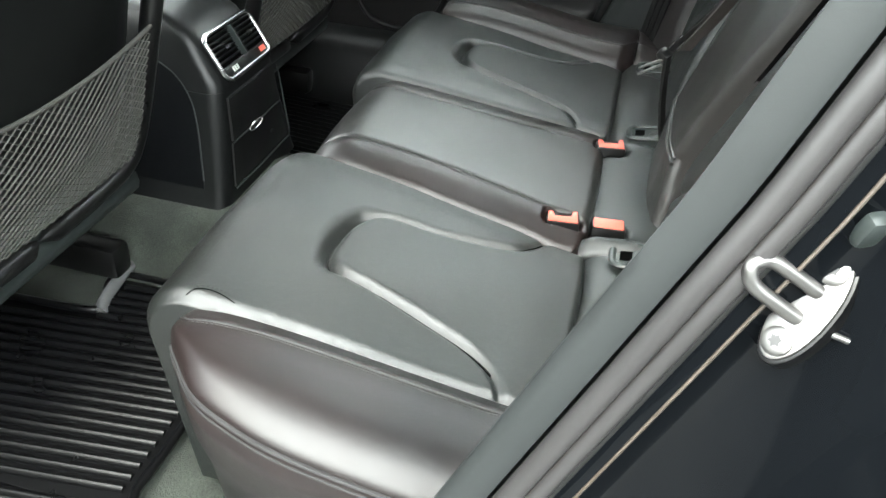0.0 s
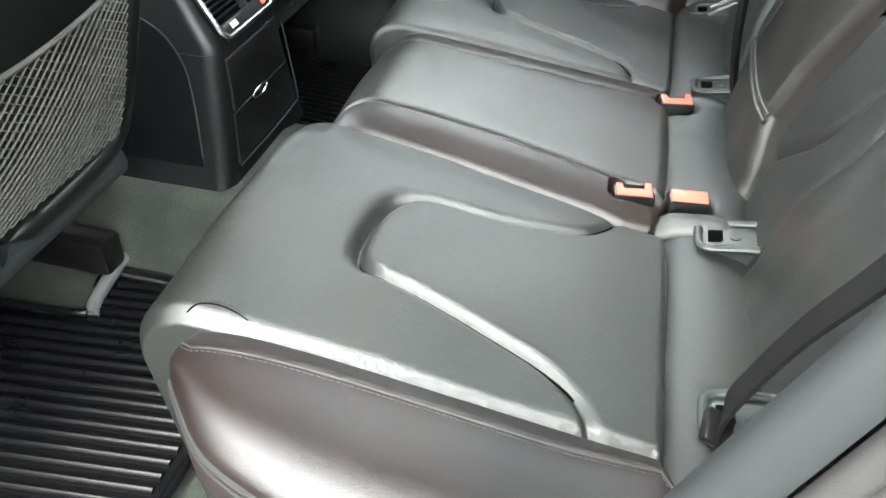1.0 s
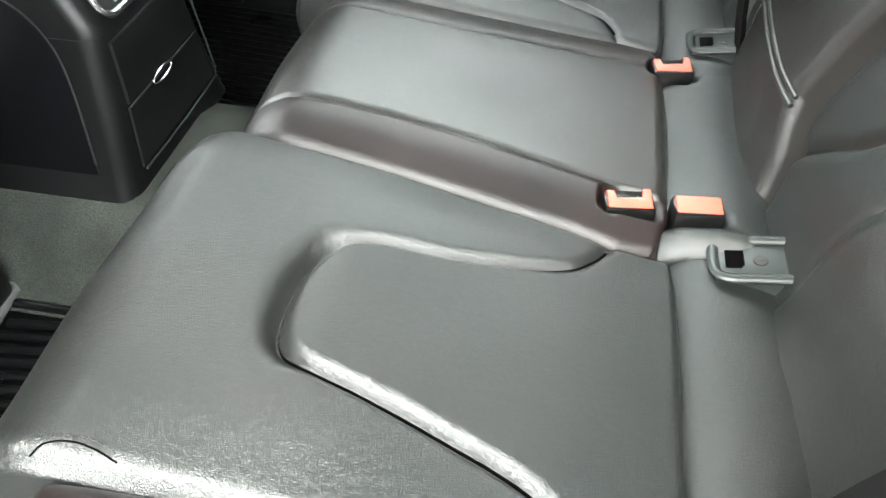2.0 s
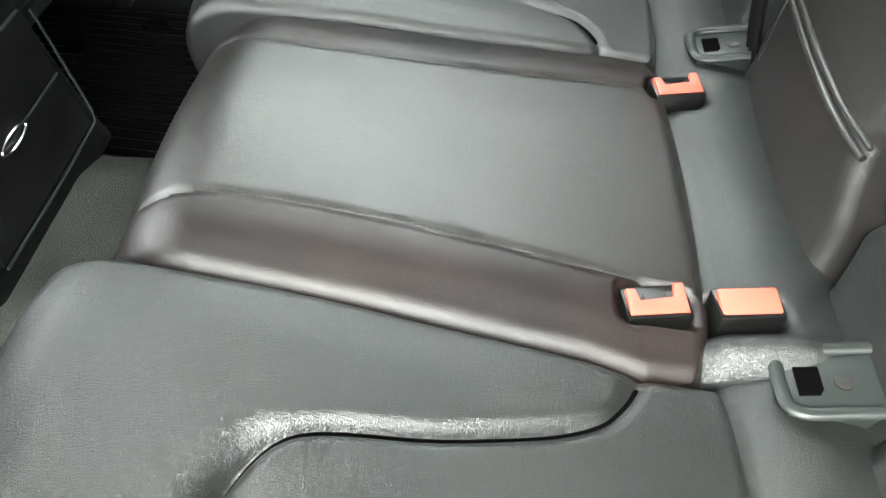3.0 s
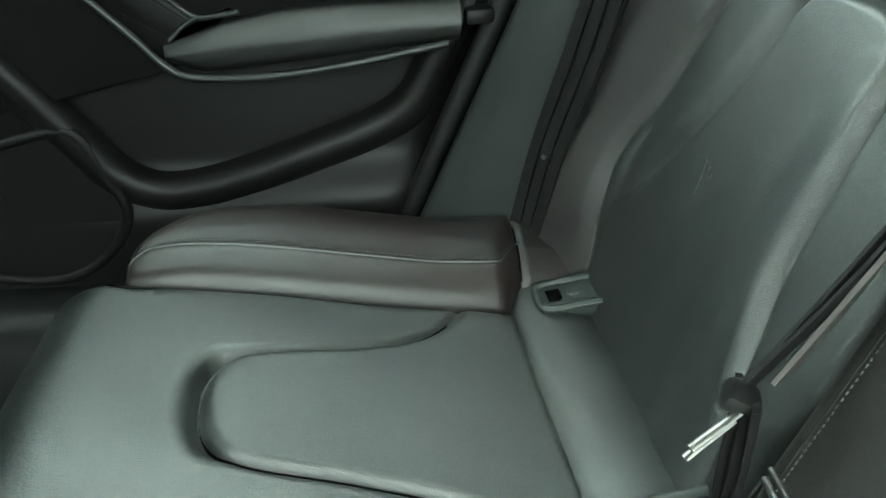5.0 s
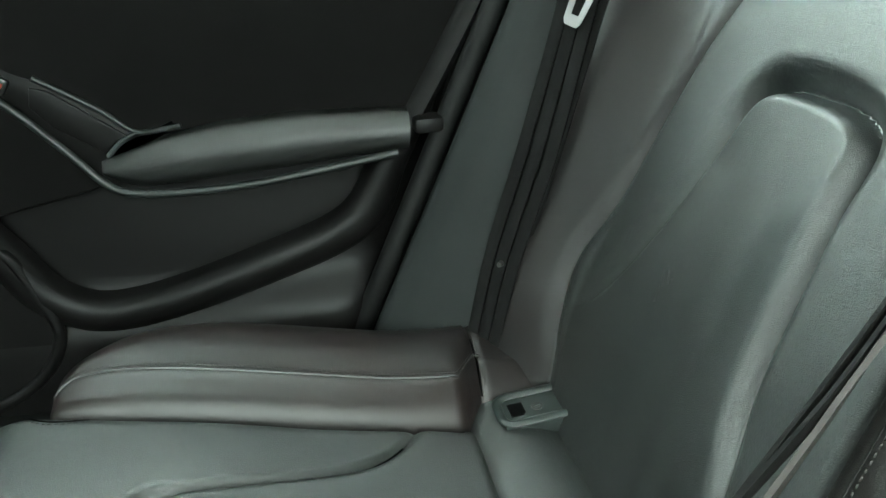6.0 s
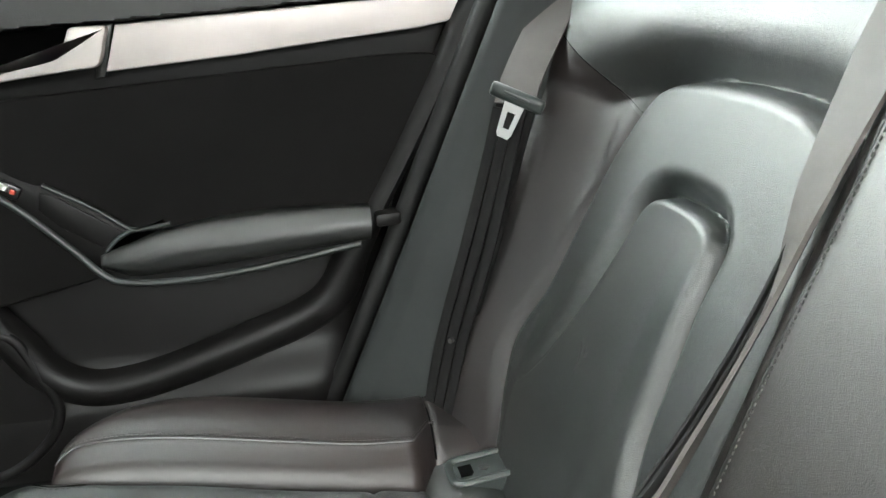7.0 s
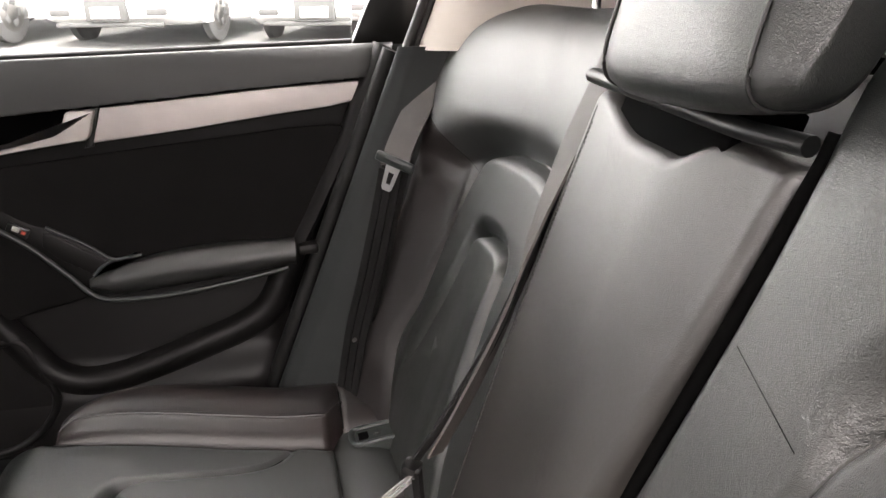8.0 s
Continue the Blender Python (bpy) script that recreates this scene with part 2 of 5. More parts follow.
def prism(name, outline, place, depth, bevel=0.0):
    """A flat outline (2D) given depth; place(a, b, h) tells where a point of the outline lies at height h."""
    n = len(outline)
    top, low = [place(a, b, depth) for a, b in outline], [place(a, b, 0) for a, b in outline]
    bm = bmesh.new()
    t, l = [bm.verts.new(v) for v in top], [bm.verts.new(v) for v in low]
    face = bm.faces.new(t)
    bm.faces.new(l[::-1])
    for i in range(n):
        bm.faces.new((t[i], l[i], l[(i + 1) % n], t[(i + 1) % n]))
    bmesh.ops.recalc_face_normals(bm, faces=bm.faces)
    if bevel:
        bmesh.ops.bevel(bm, geom=list(face.edges), offset=bevel, segments=2, affect="EDGES", profile=0.5)
    me = bpy.data.meshes.new(name)
    bm.to_mesh(me)
    bm.free()
    me.polygons.foreach_set("use_smooth", [True] * len(me.polygons))
    me.set_sharp_from_angle(angle=radians(35))
    return me


def joined(name, meshes):
    """Several meshes as one."""
    verts, faces, base = [], [], 0
    for me in meshes:
        verts += [tuple(v.co) for v in me.vertices]
        faces += [tuple(base + i for i in p.vertices) for p in me.polygons]
        base += len(me.vertices)
        bpy.data.meshes.remove(me)
    return smooth_mesh(name, verts, faces, True, 35)


def step(a, b, x):
    t = np.clip((x - a) / (b - a), 0, 1)
    return t * t * (3 - 2 * t)


def line_distance(px, py, curve):
    """Distance of points to an open line."""
    best = np.full(np.shape(px), 1e9)
    for (ax, ay), (bx, by) in zip(curve[:-1], curve[1:]):
        dx, dy = bx - ax, by - ay
        t = np.clip(((px - ax) * dx + (py - ay) * dy) / (dx * dx + dy * dy + 1e-12), 0, 1)
        best = np.minimum(best, np.hypot(px - ax - t * dx, py - ay - t * dy))
    return best


def inside(px, py, ring):
    odd = np.zeros(np.shape(px), bool)
    for (ax, ay), (bx, by) in zip(ring, np.roll(ring, -1, 0)):
        if ay == by:
            continue
        odd ^= ((ay > py) != (by > py)) & (px < (bx - ax) * (py - ay) / (by - ay) + ax)
    return odd


def shoulder(d, width):
    """How far a padded edge has sunk, 1 at the crease to 0 at its width, along a rounded shoulder."""
    u = 1 - np.clip(d / width, 0, 1)
    return (1 - np.sqrt(np.clip(1 - 0.84 * u ** 2.0, 0, 1))) / 0.6


def pad_relief(px, py, line, ring, depth, out_w, in_w, level, soft=0.0022):
    """Relief of an inset pad: a sewn crease between two rounded shoulders, the pad itself at a level of its own."""
    d = line_distance(px, py, line)
    d = np.sqrt(d * d + soft * soft) - soft
    held = inside(px, py, ring)
    return np.where(held, level - (depth + level) * shoulder(d, in_w), -depth * shoulder(d, out_w))


def samples(lo, hi, gap, edge=0.0):
    """Even steps, with closer ones within edge of both ends."""
    mid = np.linspace(lo + edge, hi - edge, max(2, int((hi - lo - 2 * edge) / gap) + 1))
    if not edge:
        return mid
    a = edge * (1 - np.cos(np.linspace(0, np.pi / 2, 9)))
    return np.concatenate([lo + a[:-1], mid, (hi - a[:-1])[::-1]])


def stitches(name, points, length=0.0032, gap=0.0014, r=0.0006):
    """A row of short threads along a line."""
    p = np.asarray(points, float)
    seg = np.r_[0, np.cumsum(np.linalg.norm(np.diff(p, axis=0), axis=1))]
    verts, faces = [], []
    for s in np.arange(0, seg[-1] - length, length + gap):
        a, b = (np.array([np.interp(q, seg, p[:, k]) for k in range(3)]) for q in (s, s + length))
        t = (b - a) / np.linalg.norm(b - a)
        side = np.cross(t, (0, 0, 1))
        side /= np.linalg.norm(side) + 1e-9
        up = np.cross(side, t)
        base = len(verts)
        for q, k in ((a, 0.5), (a + t * r, 1), (b - t * r, 1), (b, 0.5)):
            verts += [q + r * k * side, q + r * k * up, q - r * k * side, q - r * k * up * 0.5]
        for i in range(3):
            for j in range(4):
                faces.append((base + 4 * i + j, base + 4 * i + (j + 1) % 4, base + 4 * i + 4 + (j + 1) % 4, base + 4 * i + 4 + j))
        faces += [(base + 3, base + 2, base + 1, base), (base + 12, base + 13, base + 14, base + 15)]
    return smooth_mesh(name, verts, faces, True, 0)


# ---- rear seat: cushions ----
CREASE, LEAN_Z = -0.040, 0.17
FRONT = {"outer": -0.447, "middle": -0.412}


def cushion_top(x):
    return 0.268 - LEAN_Z * x


def cushion_profile(front, drop=0.0, crease=CREASE):
    """Line of the cushion from the crease over its top and rolled front edge down to the floor side, as points and normals."""
    r = 0.055
    top_dir = np.array([-1, LEAN_Z]) / math.hypot(1, LEAN_Z)
    up = np.array([LEAN_Z, 1]) / math.hypot(1, LEAN_Z)
    a0 = math.atan2(up[1], up[0])
    pts = []
    for a in np.linspace(0, math.pi / 2, 8)[:-1]:                      # rounded edge into the crease
        c = np.array([crease, cushion_top(crease) - drop]) + 0.008 * top_dir - 0.008 * up
        pts.append(c + 0.008 * (math.sin(a) * up - math.cos(a) * top_dir))
    end = front + r * 1.02
    for x in np.arange(crease - 0.008, end, -0.0015):
        pts.append(np.array([x, cushion_top(x) - drop]))
    c = np.array([end, cushion_top(end) - drop]) - r * up
    for a in np.linspace(a0, math.pi + 0.16, 14):
        pts.append(c + r * np.array([math.cos(a), math.sin(a)]))
    tail = pts[-1]
    for k in np.linspace(0.01, 0.20, 14):
        pts.append(tail + k * np.array([math.sin(0.16), -math.cos(0.16)]))
    pts = np.array(pts)
    t = np.gradient(pts, axis=0)
    t /= np.linalg.norm(t, axis=1)[:, None]
    return pts, np.stack([t[:, 1], -t[:, 0]], 1)


def cushion(name, front, y_from, y_to, relief, edge, drop=0.0, gap=0.0026, crease=CREASE):
    """A cushion as a closed body: its profile swept across, with rounded sides and a relief along the normal."""
    pts, nor = cushion_profile(front, drop, crease)
    v = samples(0, 1, gap / 0.3, edge / 0.3)
    rings = []
    x = pts[:, 0]
    ya, yb = y_from(x), y_to(x)
    for k in v:
        y = ya + (yb - ya) * k
        d = np.minimum(np.abs(y - ya), np.abs(yb - y))
        e = np.clip(edge - d, 0, edge)
        h = relief(x, y, pts[:, 1]) - (edge - np.sqrt(edge ** 2 - e ** 2))
        p = pts + nor * h[:, None]
        ring = np.stack([p[:, 0], y, p[:, 1]], 1)
        ring = np.vstack([ring, np.stack([[p[-1, 0] + 0.05, crease + 0.01, crease + 0.01], [y[-1], y[0], y[0]], [p[-1, 1], p[-1, 1], p[0, 1] - 0.03]], 1)])
        rings.append(ring)
    return loft(name, rings, sharp=70)


def ridge(x):
    """How far from the middle the valley between middle and outer cushion runs."""
    return np.interp(x, [-0.5, -0.39, -0.25, -0.12, -0.085, -0.04], [0.136, 0.137, 0.147, 0.160, 0.167, 0.166])


def bolster_line(x):
    return np.interp(x, [-0.5, -0.39, -0.25, -0.046, -0.024, 0.05], [0.452, 0.450, 0.448, 0.445, 0.482, 0.488])


INSET = spline([(-0.086, 0.160), (-0.104, 0.192), (-0.130, 0.210), (-0.200, 0.226), (-0.270, 0.236), (-0.297, 0.262), (-0.304, 0.300), (-0.300, 0.335),
                (-0.280, 0.352), (-0.240, 0.362), (-0.187, 0.376), (-0.140, 0.392), (-0.108, 0.416), (-0.090, 0.448)], 6)
INSET_RING = np.vstack([INSET, [(0.05, 0.46), (0.05, 0.15)]])


def outer_relief(x, y, z):
    a = np.abs(y)
    on_top = step(-0.40, -0.36, x)
    fore = step(-0.272, -0.304, x)
    side = step(0.300, 0.340, a)
    h = pad_relief(x, a, INSET, INSET_RING, (0.0080 + 0.0090 * fore) * (0.40 + 0.60 * step(-0.09, -0.15, x)), 0.009 + 0.011 * fore - 0.003 * side, 0.0075 + 0.0010 * fore + 0.002 * side, 0.0018 - 0.004 * fore) * on_top
    crown = 0.010 * np.exp(-((a - 0.30) / 0.16) ** 2) * step(-0.10, -0.32, x)
    roll = -0.006 * np.exp(-((a - bolster_line(x)) / 0.007) ** 2)
    crown = crown - 0.012 * np.clip((-0.24 - x) / 0.18, 0, 1) ** 2
    waves = 0.0012 * np.sin(31 * x + 17 * a) * np.sin(23 * a - 9 * x)
    return h + 0.6 * crown + roll + waves - 0.012 * step(0.02, -0.03, a - ridge(x) - 0.02) * 0.4


MID_STITCH = spline([(-0.43, 0.094), (-0.395, 0.088), (-0.33, 0.084), (-0.25, 0.087), (-0.17, 0.094), (-0.10, 0.103), (-0.06, 0.106)], 6)


def stitch_off(x):
    return np.interp(x, MID_STITCH[:, 0], MID_STITCH[:, 1])


def pocket(x, y, cx, cy, hx, hy, depth=0.016):
    """A sunk rounded opening for a belt buckle."""
    d = (np.abs((x - cx) / hx) ** 4 + np.abs((y - cy) / hy) ** 4) ** 0.25 - 1
    return -depth * step(0.22, -0.05, d)


def middle_relief(x, y, z):
    a = np.abs(y)
    s = stitch_off(x)
    slope = -0.012 * step(0.0, 0.065, a - s)
    seam = -0.0022 * np.exp(-((a - s) / 0.0030) ** 2)
    puff = 0.004 * np.cos(np.clip(y / 0.095, -1, 1) * np.pi / 2) + 0.0022 * np.exp(-((a - s - 0.026) / 0.020) ** 2)
    dip = -0.004 * np.exp(-((x + 0.20) / 0.12) ** 2 - (y / 0.06) ** 2)
    crown = -0.008 * np.clip((-0.20 - x) / 0.20, 0, 1) ** 2
    return 0.007 + crown + slope + seam + puff + dip + pocket(x, y, -0.079, -0.119, 0.0225, 0.0135) + pocket(x, y, -0.036, 0.107, 0.0225, 0.0130)


bench_seat = thing("bench_seat", "black leather car bench with inset cushions and backrests", "car seat", (-0.2, 0, 0.06))
for sgn in (-1, 1):
    me = cushion("seat_cushion", FRONT["outer"], lambda x: sgn * ridge(x), lambda x: sgn * (bolster_line(x) + 0.004), outer_relief, 0.009, gap=0.0013)
    outer = part("seat_cushion", me, LEATHER, bench_seat, "black leather outer cushion with a U-shaped inset pad")
    run = [(x, sgn * a, cushion_top(x) + float(outer_relief(np.array(x), np.array(a), 0)) + 0.0002) for x, a in INSET[3:-6]]
    # Dark tubes colour the shade lying in the sewn creases.
    part("seam", tube("seam", run, 0.0016, 6), HOLLOW_SHADE, outer, "dark line for the shade in the sewn crease")
    corner = [(x, sgn * a, cushion_top(x) + float(outer_relief(np.array(x), np.array(a), 0)) + 0.0004) for x, a in spline([(-0.398, 0.447), (-0.392, 0.440), (-0.380, 0.436), (-0.366, 0.437), (-0.352, 0.441)], 5)]
    part("seam", tube("seam", corner, 0.0006, 6), HOLLOW_SHADE, outer, "short seam at the front corner")
    part("stitching", stitches("stitching", [(x, y - sgn * 0.004, z + 0.0004) for x, y, z in corner]), THREAD, outer)
me = cushion("middle_cushion", FRONT["middle"], lambda x: -ridge(x) + 0.001, lambda x: ridge(x) - 0.001, middle_relief, 0.012, crease=-0.050)


def divided(mesh, test, whole=False):
    """A mesh taken apart in two: the faces that fail the test, and those that pass it."""
    verts = [tuple(v.co) for v in mesh.vertices]
    kept, taken = [], []
    for p in mesh.polygons:
        (taken if test(p if whole else p.center) else kept).append(tuple(p.vertices))
    out = []
    for faces in (kept, taken):
        used = sorted({k for f in faces for k in f})
        at = {k: n for n, k in enumerate(used)}
        out.append(smooth_mesh("panel", [verts[k] for k in used], [tuple(at[k] for k in f) for f in faces], True, 75))
    bpy.data.meshes.remove(mesh)
    return out


main, rest = divided(me, lambda p: abs(p.y) > stitch_off(p.x) and p.x < -0.045 and p.z > 0.20)
middle = part("middle_cushion", main, LEATHER_WARM, bench_seat, "narrow raised middle cushion with stitched edges")
low, high = divided(rest, lambda p: p.y > 0)
for strip_mesh in (low, high):
    part("edge_strip", strip_mesh, LEATHER_BROWN, middle, "brownish leather edge strip")


def on_middle(x, y):
    return cushion_top(x) + float(middle_relief(np.array(x), np.array(y), 0)) * 0.99


for sgn in (-1, 1):
    run = [(x, sgn * (a - 0.0016), on_middle(x, sgn * a) + 0.0012) for x, a in MID_STITCH if x > -0.37]
    part("stitching", stitches("stitching", spline(run, 2), r=0.0005), THREAD, middle)


# ---- rear seat: side bolsters of the cushion ----

def bolster_edge(x):
    """How far out the piped outer edge of a bolster runs; it curves in towards the nose."""
    return float(np.interp(x, EDGE_LINE[:, 0], EDGE_LINE[:, 1]))


EDGE_LINE = spline([(-0.388, 0.494), (-0.380, 0.506), (-0.362, 0.527), (-0.329, 0.560), (-0.288, 0.578), (-0.237, 0.588), (-0.15, 0.590), (0.045, 0.590)], 8)


def bolster_marks(x):
    """Inner line, stitched crown and piped edge of a bolster at x, each with its height."""
    f = np.clip((-x - 0.225) / 0.162, 0, 1)
    nose = math.sqrt(max(1e-4, 1 - f ** 2.4))
    inner, edge = float(bolster_line(x)) + 0.002, bolster_edge(x)
    top = cushion_top(x) + 0.004 - 0.022 * (1 - nose) ** 1.3
    lift = (0.022 + 0.009 * float(step(-0.12, -0.02, x))) * (0.35 + 0.65 * nose)
    crown = min(inner + 0.036, inner + 0.55 * (edge - inner))
    return nose, inner, edge, top, lift, crown


def bolster_solid(sgn):
    """The padded outer end of the bench: inner wall, stitched crown, crest, piped outer edge, rounded nose."""
    rings = []
    xs = 0.040 - np.concatenate([np.linspace(0, 0.058, 8), np.linspace(0.0595, 0.0625, 4), np.linspace(0.064, 0.285, 30), 0.285 + 0.141 * np.sin(np.linspace(0.06, np.pi / 2, 26))])
    for x in xs:
        nose, inner, edge, top, lift, crown = bolster_marks(x)
        w = edge - crown
        base = 0.07
        sec = np.array([(inner - 0.01, base), (inner, top - 0.10), (inner, top - 0.02), (inner + 0.2 * (crown - inner), top + lift * 0.12), (inner + 0.55 * (crown - inner), top + lift * 0.58), (inner + 0.85 * (crown - inner), top + lift * 0.88),
               (crown, top + lift * 0.93), (crown + 0.12 * w, top + lift), (crown + 0.35 * w, top + lift + 0.005 * nose), (crown + 0.60 * w, top + lift + 0.007 * nose), (crown + 0.78 * w, top + lift + 0.003 * nose),
               (crown + 0.90 * w, top + lift - 0.004), (crown + 0.97 * w, top + lift - 0.010), (edge, top + lift - 0.017), (edge + 0.004, top + lift - 0.030), (edge + 0.006 * nose, top - 0.02),
               (edge - 0.002, top - 0.06), (edge - 0.020, top - 0.12), (edge - 0.045, base)])
        cut = 0.004 * math.exp(-((x + 0.021) / 0.0016) ** 2)
        sec[2:14, 1] -= cut
        rings.append([(x, sgn * a, b) for a, b in spline(sec, 3)])
    return loft("side_bolster", rings, sharp=80), xs


def bolster_point(x, k):
    """A point of the bolster's skin: k 6 is the stitched crown, 13 the piped outer edge."""
    nose, inner, edge, top, lift, crown = bolster_marks(x)
    return (crown, top + lift * 0.93) if k == 6 else (edge, top + lift - 0.017)


for sgn in (-1, 1):
    me, xs = bolster_solid(sgn)
    bol = part("side_bolster", me, LEATHER_BROWN, bench_seat, "brownish black leather side bolster with piped edges")
    run = lambda k, dy, dz: [(x, sgn * (bolster_point(x, k)[0] + dy), bolster_point(x, k)[1] + dz) for x in xs if x < -0.012]
    part("piping", tube("piping", run(6, 0, 0.0002), 0.0012, 6), PIPING_PALE, bol, "thin leather piping")
    part("stitching", stitches("stitching", run(6, 0.0045, 0.0016)), THREAD, bol)
    part("piping", tube("piping", run(13, 0.0004, 0.0004), 0.0020, 6), PIPING_PALE, bol, "thin leather piping")
    part("piping", tube("piping", run(13, 0.0022, -0.0060), 0.0012, 6), PIPING_PALE, bol, "thin leather piping")
    nose, inner, edge, top, lift, crown = bolster_marks(-0.021)
    across = spline([(-0.021, sgn * a, b) for a, b in ((inner + 0.2 * (crown - inner), top + lift * 0.12), (inner + 0.55 * (crown - inner), top + lift * 0.58), (inner + 0.85 * (crown - inner), top + lift * 0.88), (crown, top + lift * 0.93), (crown + 0.12 * (edge - crown), top + lift), (crown + 0.35 * (edge - crown), top + lift + 0.005))], 4)
    # Dark tube colours the shade in the cross seam.
    part("seam", tube("seam", across - np.array([0, 0, 0.0025]), 0.0012, 6, up=(1, 0, 0)), HOLLOW_SHADE, bol, "cross seam")

# ---- rear seat: strip behind the cushions ----
def strip(y0, y1, rise, edge=0.012, fore=0.0):
    rings = []
    for y in samples(y0, y1, 0.004, edge):
        d = min(y - y0, y1 - y)
        e = max(0, edge - d)
        h = rise - (edge - math.sqrt(edge ** 2 - e ** 2)) + (0.007 * math.exp(-((y + 0.142) / 0.009) ** 2) + 0.004 * math.exp(-((y - 0.130) / 0.010) ** 2) if rise else 0.0)
        ring = []
        sink = lambda x: float(pocket(x, y, -0.023, -0.115, 0.0225, 0.0135) + pocket(x, y, -0.036, 0.107, 0.0225, 0.0130))
        for x, z in spline([(-0.044, 0.20), (-0.044, 0.252), (-0.037, 0.264), (-0.020, 0.2715), (0.002, 0.2735), (0.024, 0.270), (0.042, 0.262), (0.058, 0.246), (0.075, 0.20)], 5):
            ring.append((x + fore * (1 if x < -0.02 else 0), y, z + (h + sink(x) if z > 0.235 else 0)))
        rings.append(ring)
    return loft("rear_strip", rings, sharp=80)


for y0, y1, rise, fore in ((-0.560, -0.150, 0.0, 0.0), (-0.161, 0.145, 0.006, -0.010), (0.135, 0.560, 0.0, 0.0)):
    part("rear_strip", strip(y0, y1, rise, fore=fore), LEATHER, bench_seat)

def isofix_guide(cy):
    """A moulded anchor guide rising towards the backrest: raised U frame, sunk floor, square slot, round emblem."""
    place = lambda u, v, h: (-0.015 + 0.99 * u - 0.14 * h, cy + v, 0.2765 + 0.14 * u + 0.99 * h)
    floor_plate = [(0.004, -0.020), (0.060, -0.021), (0.060, 0.021), (0.004, 0.020)]
    guide = part("isofix_guide", prism("isofix_guide", floor_plate, lambda a, b, h: place(a, b, h - 0.030), 0.030, 0.001), PLASTIC_GREY, bench_seat, "grey plastic child seat anchor guide")
    path = spline([(0.062, -0.0215), (0.034, -0.0215), (0.014, -0.0215), (0.005, -0.0165), (0.003, -0.006), (0.003, 0.006), (0.005, 0.0165), (0.014, 0.0215), (0.034, 0.0215), (0.062, 0.0215)], 5)
    part("rim", tube("rim", [place(u, v, 0.0012) for u, v in path], 0.0045, 10, flat=0.62), PLASTIC_GREY, guide, "rounded raised rim")
    # Flat near-black plate stands for the shade inside the slot.
    part("slot", prism("slot", [(0.0120, -0.0095), (0.0235, -0.0095), (0.026, -0.006), (0.026, 0.0095), (0.0120, 0.0095)], lambda a, b, h: place(a, b, h), 0.0009), HOLLOW_SHADE, guide, "dark plate for the shade in the slot")
    ring = [(0.0055 * math.cos(q), 0.0055 * math.sin(q)) for q in np.arange(14) / 14 * 2 * np.pi]
    part("emblem", prism("emblem", ring, lambda a, b, h: place(0.038 + a, b - 0.001, h), 0.0012, 0.0005), SEAL, guide)
    part("emblem_mark", prism("emblem_mark", [(-0.003, -0.0012), (0.003, -0.0004), (0.003, 0.0014), (-0.003, 0.0006)], lambda a, b, h: place(0.038 + a, b - 0.001, 0.0011 + h), 0.0004), PLASTIC_GREY, guide)


for cy in (-0.396, -0.164, 0.180, 0.460):
    isofix_guide(cy)


# ---- rear seat: backrest ----
def back_x(z):
    return 0.037 + (z - 0.30) * 0.36


PAD_ONE = spline([(0.146, 0.26), (0.148, 0.45), (0.152, 0.56), (0.166, 0.630), (0.192, 0.664), (0.230, 0.680), (0.290, 0.686), (0.380, 0.684), (0.430, 0.668), (0.458, 0.615), (0.476, 0.545), (0.490, 0.465), (0.502, 0.410), (0.500, 0.360), (0.494, 0.30), (0.492, 0.24)], 5)
PAD_ONE_RING = np.vstack([PAD_ONE, [(0.492, 0.2), (0.146, 0.2)]])
PAD_NEAR = spline([(0.070, 0.312), (0.094, 0.332), (0.122, 0.355), (0.150, 0.378), (0.174, 0.410), (0.186, 0.446), (0.203, 0.51), (0.222, 0.58), (0.240, 0.635), (0.270, 0.672), (0.320, 0.684), (0.380, 0.684), (0.430, 0.668), (0.458, 0.615), (0.476, 0.545), (0.490, 0.465), (0.502, 0.410), (0.494, 0.30), (0.492, 0.24)], 5)
PAD_NEAR_RING = np.vstack([PAD_NEAR, [(0.492, 0.2), (0.070, 0.2)]])
PAD_TWO = spline([(0.206, 0.26), (0.212, 0.340), (0.226, 0.385), (0.242, 0.430), (0.248, 0.50), (0.251, 0.550), (0.256, 0.574), (0.272, 0.587), (0.300, 0.592), (0.342, 0.592), (0.362, 0.586), (0.375, 0.570), (0.386, 0.537), (0.404, 0.490), (0.428, 0.440), (0.456, 0.392), (0.480, 0.370), (0.503, 0.358)], 6)
PAD_TWO_RING = np.vstack([PAD_TWO, [(0.503, 0.2), (0.206, 0.2)]])
DIAGONAL = np.array([(0.440, 0.637), (0.560, 0.697)])
DIAGONAL_IN = np.array([(0.140, 0.644), (0.213, 0.614)])


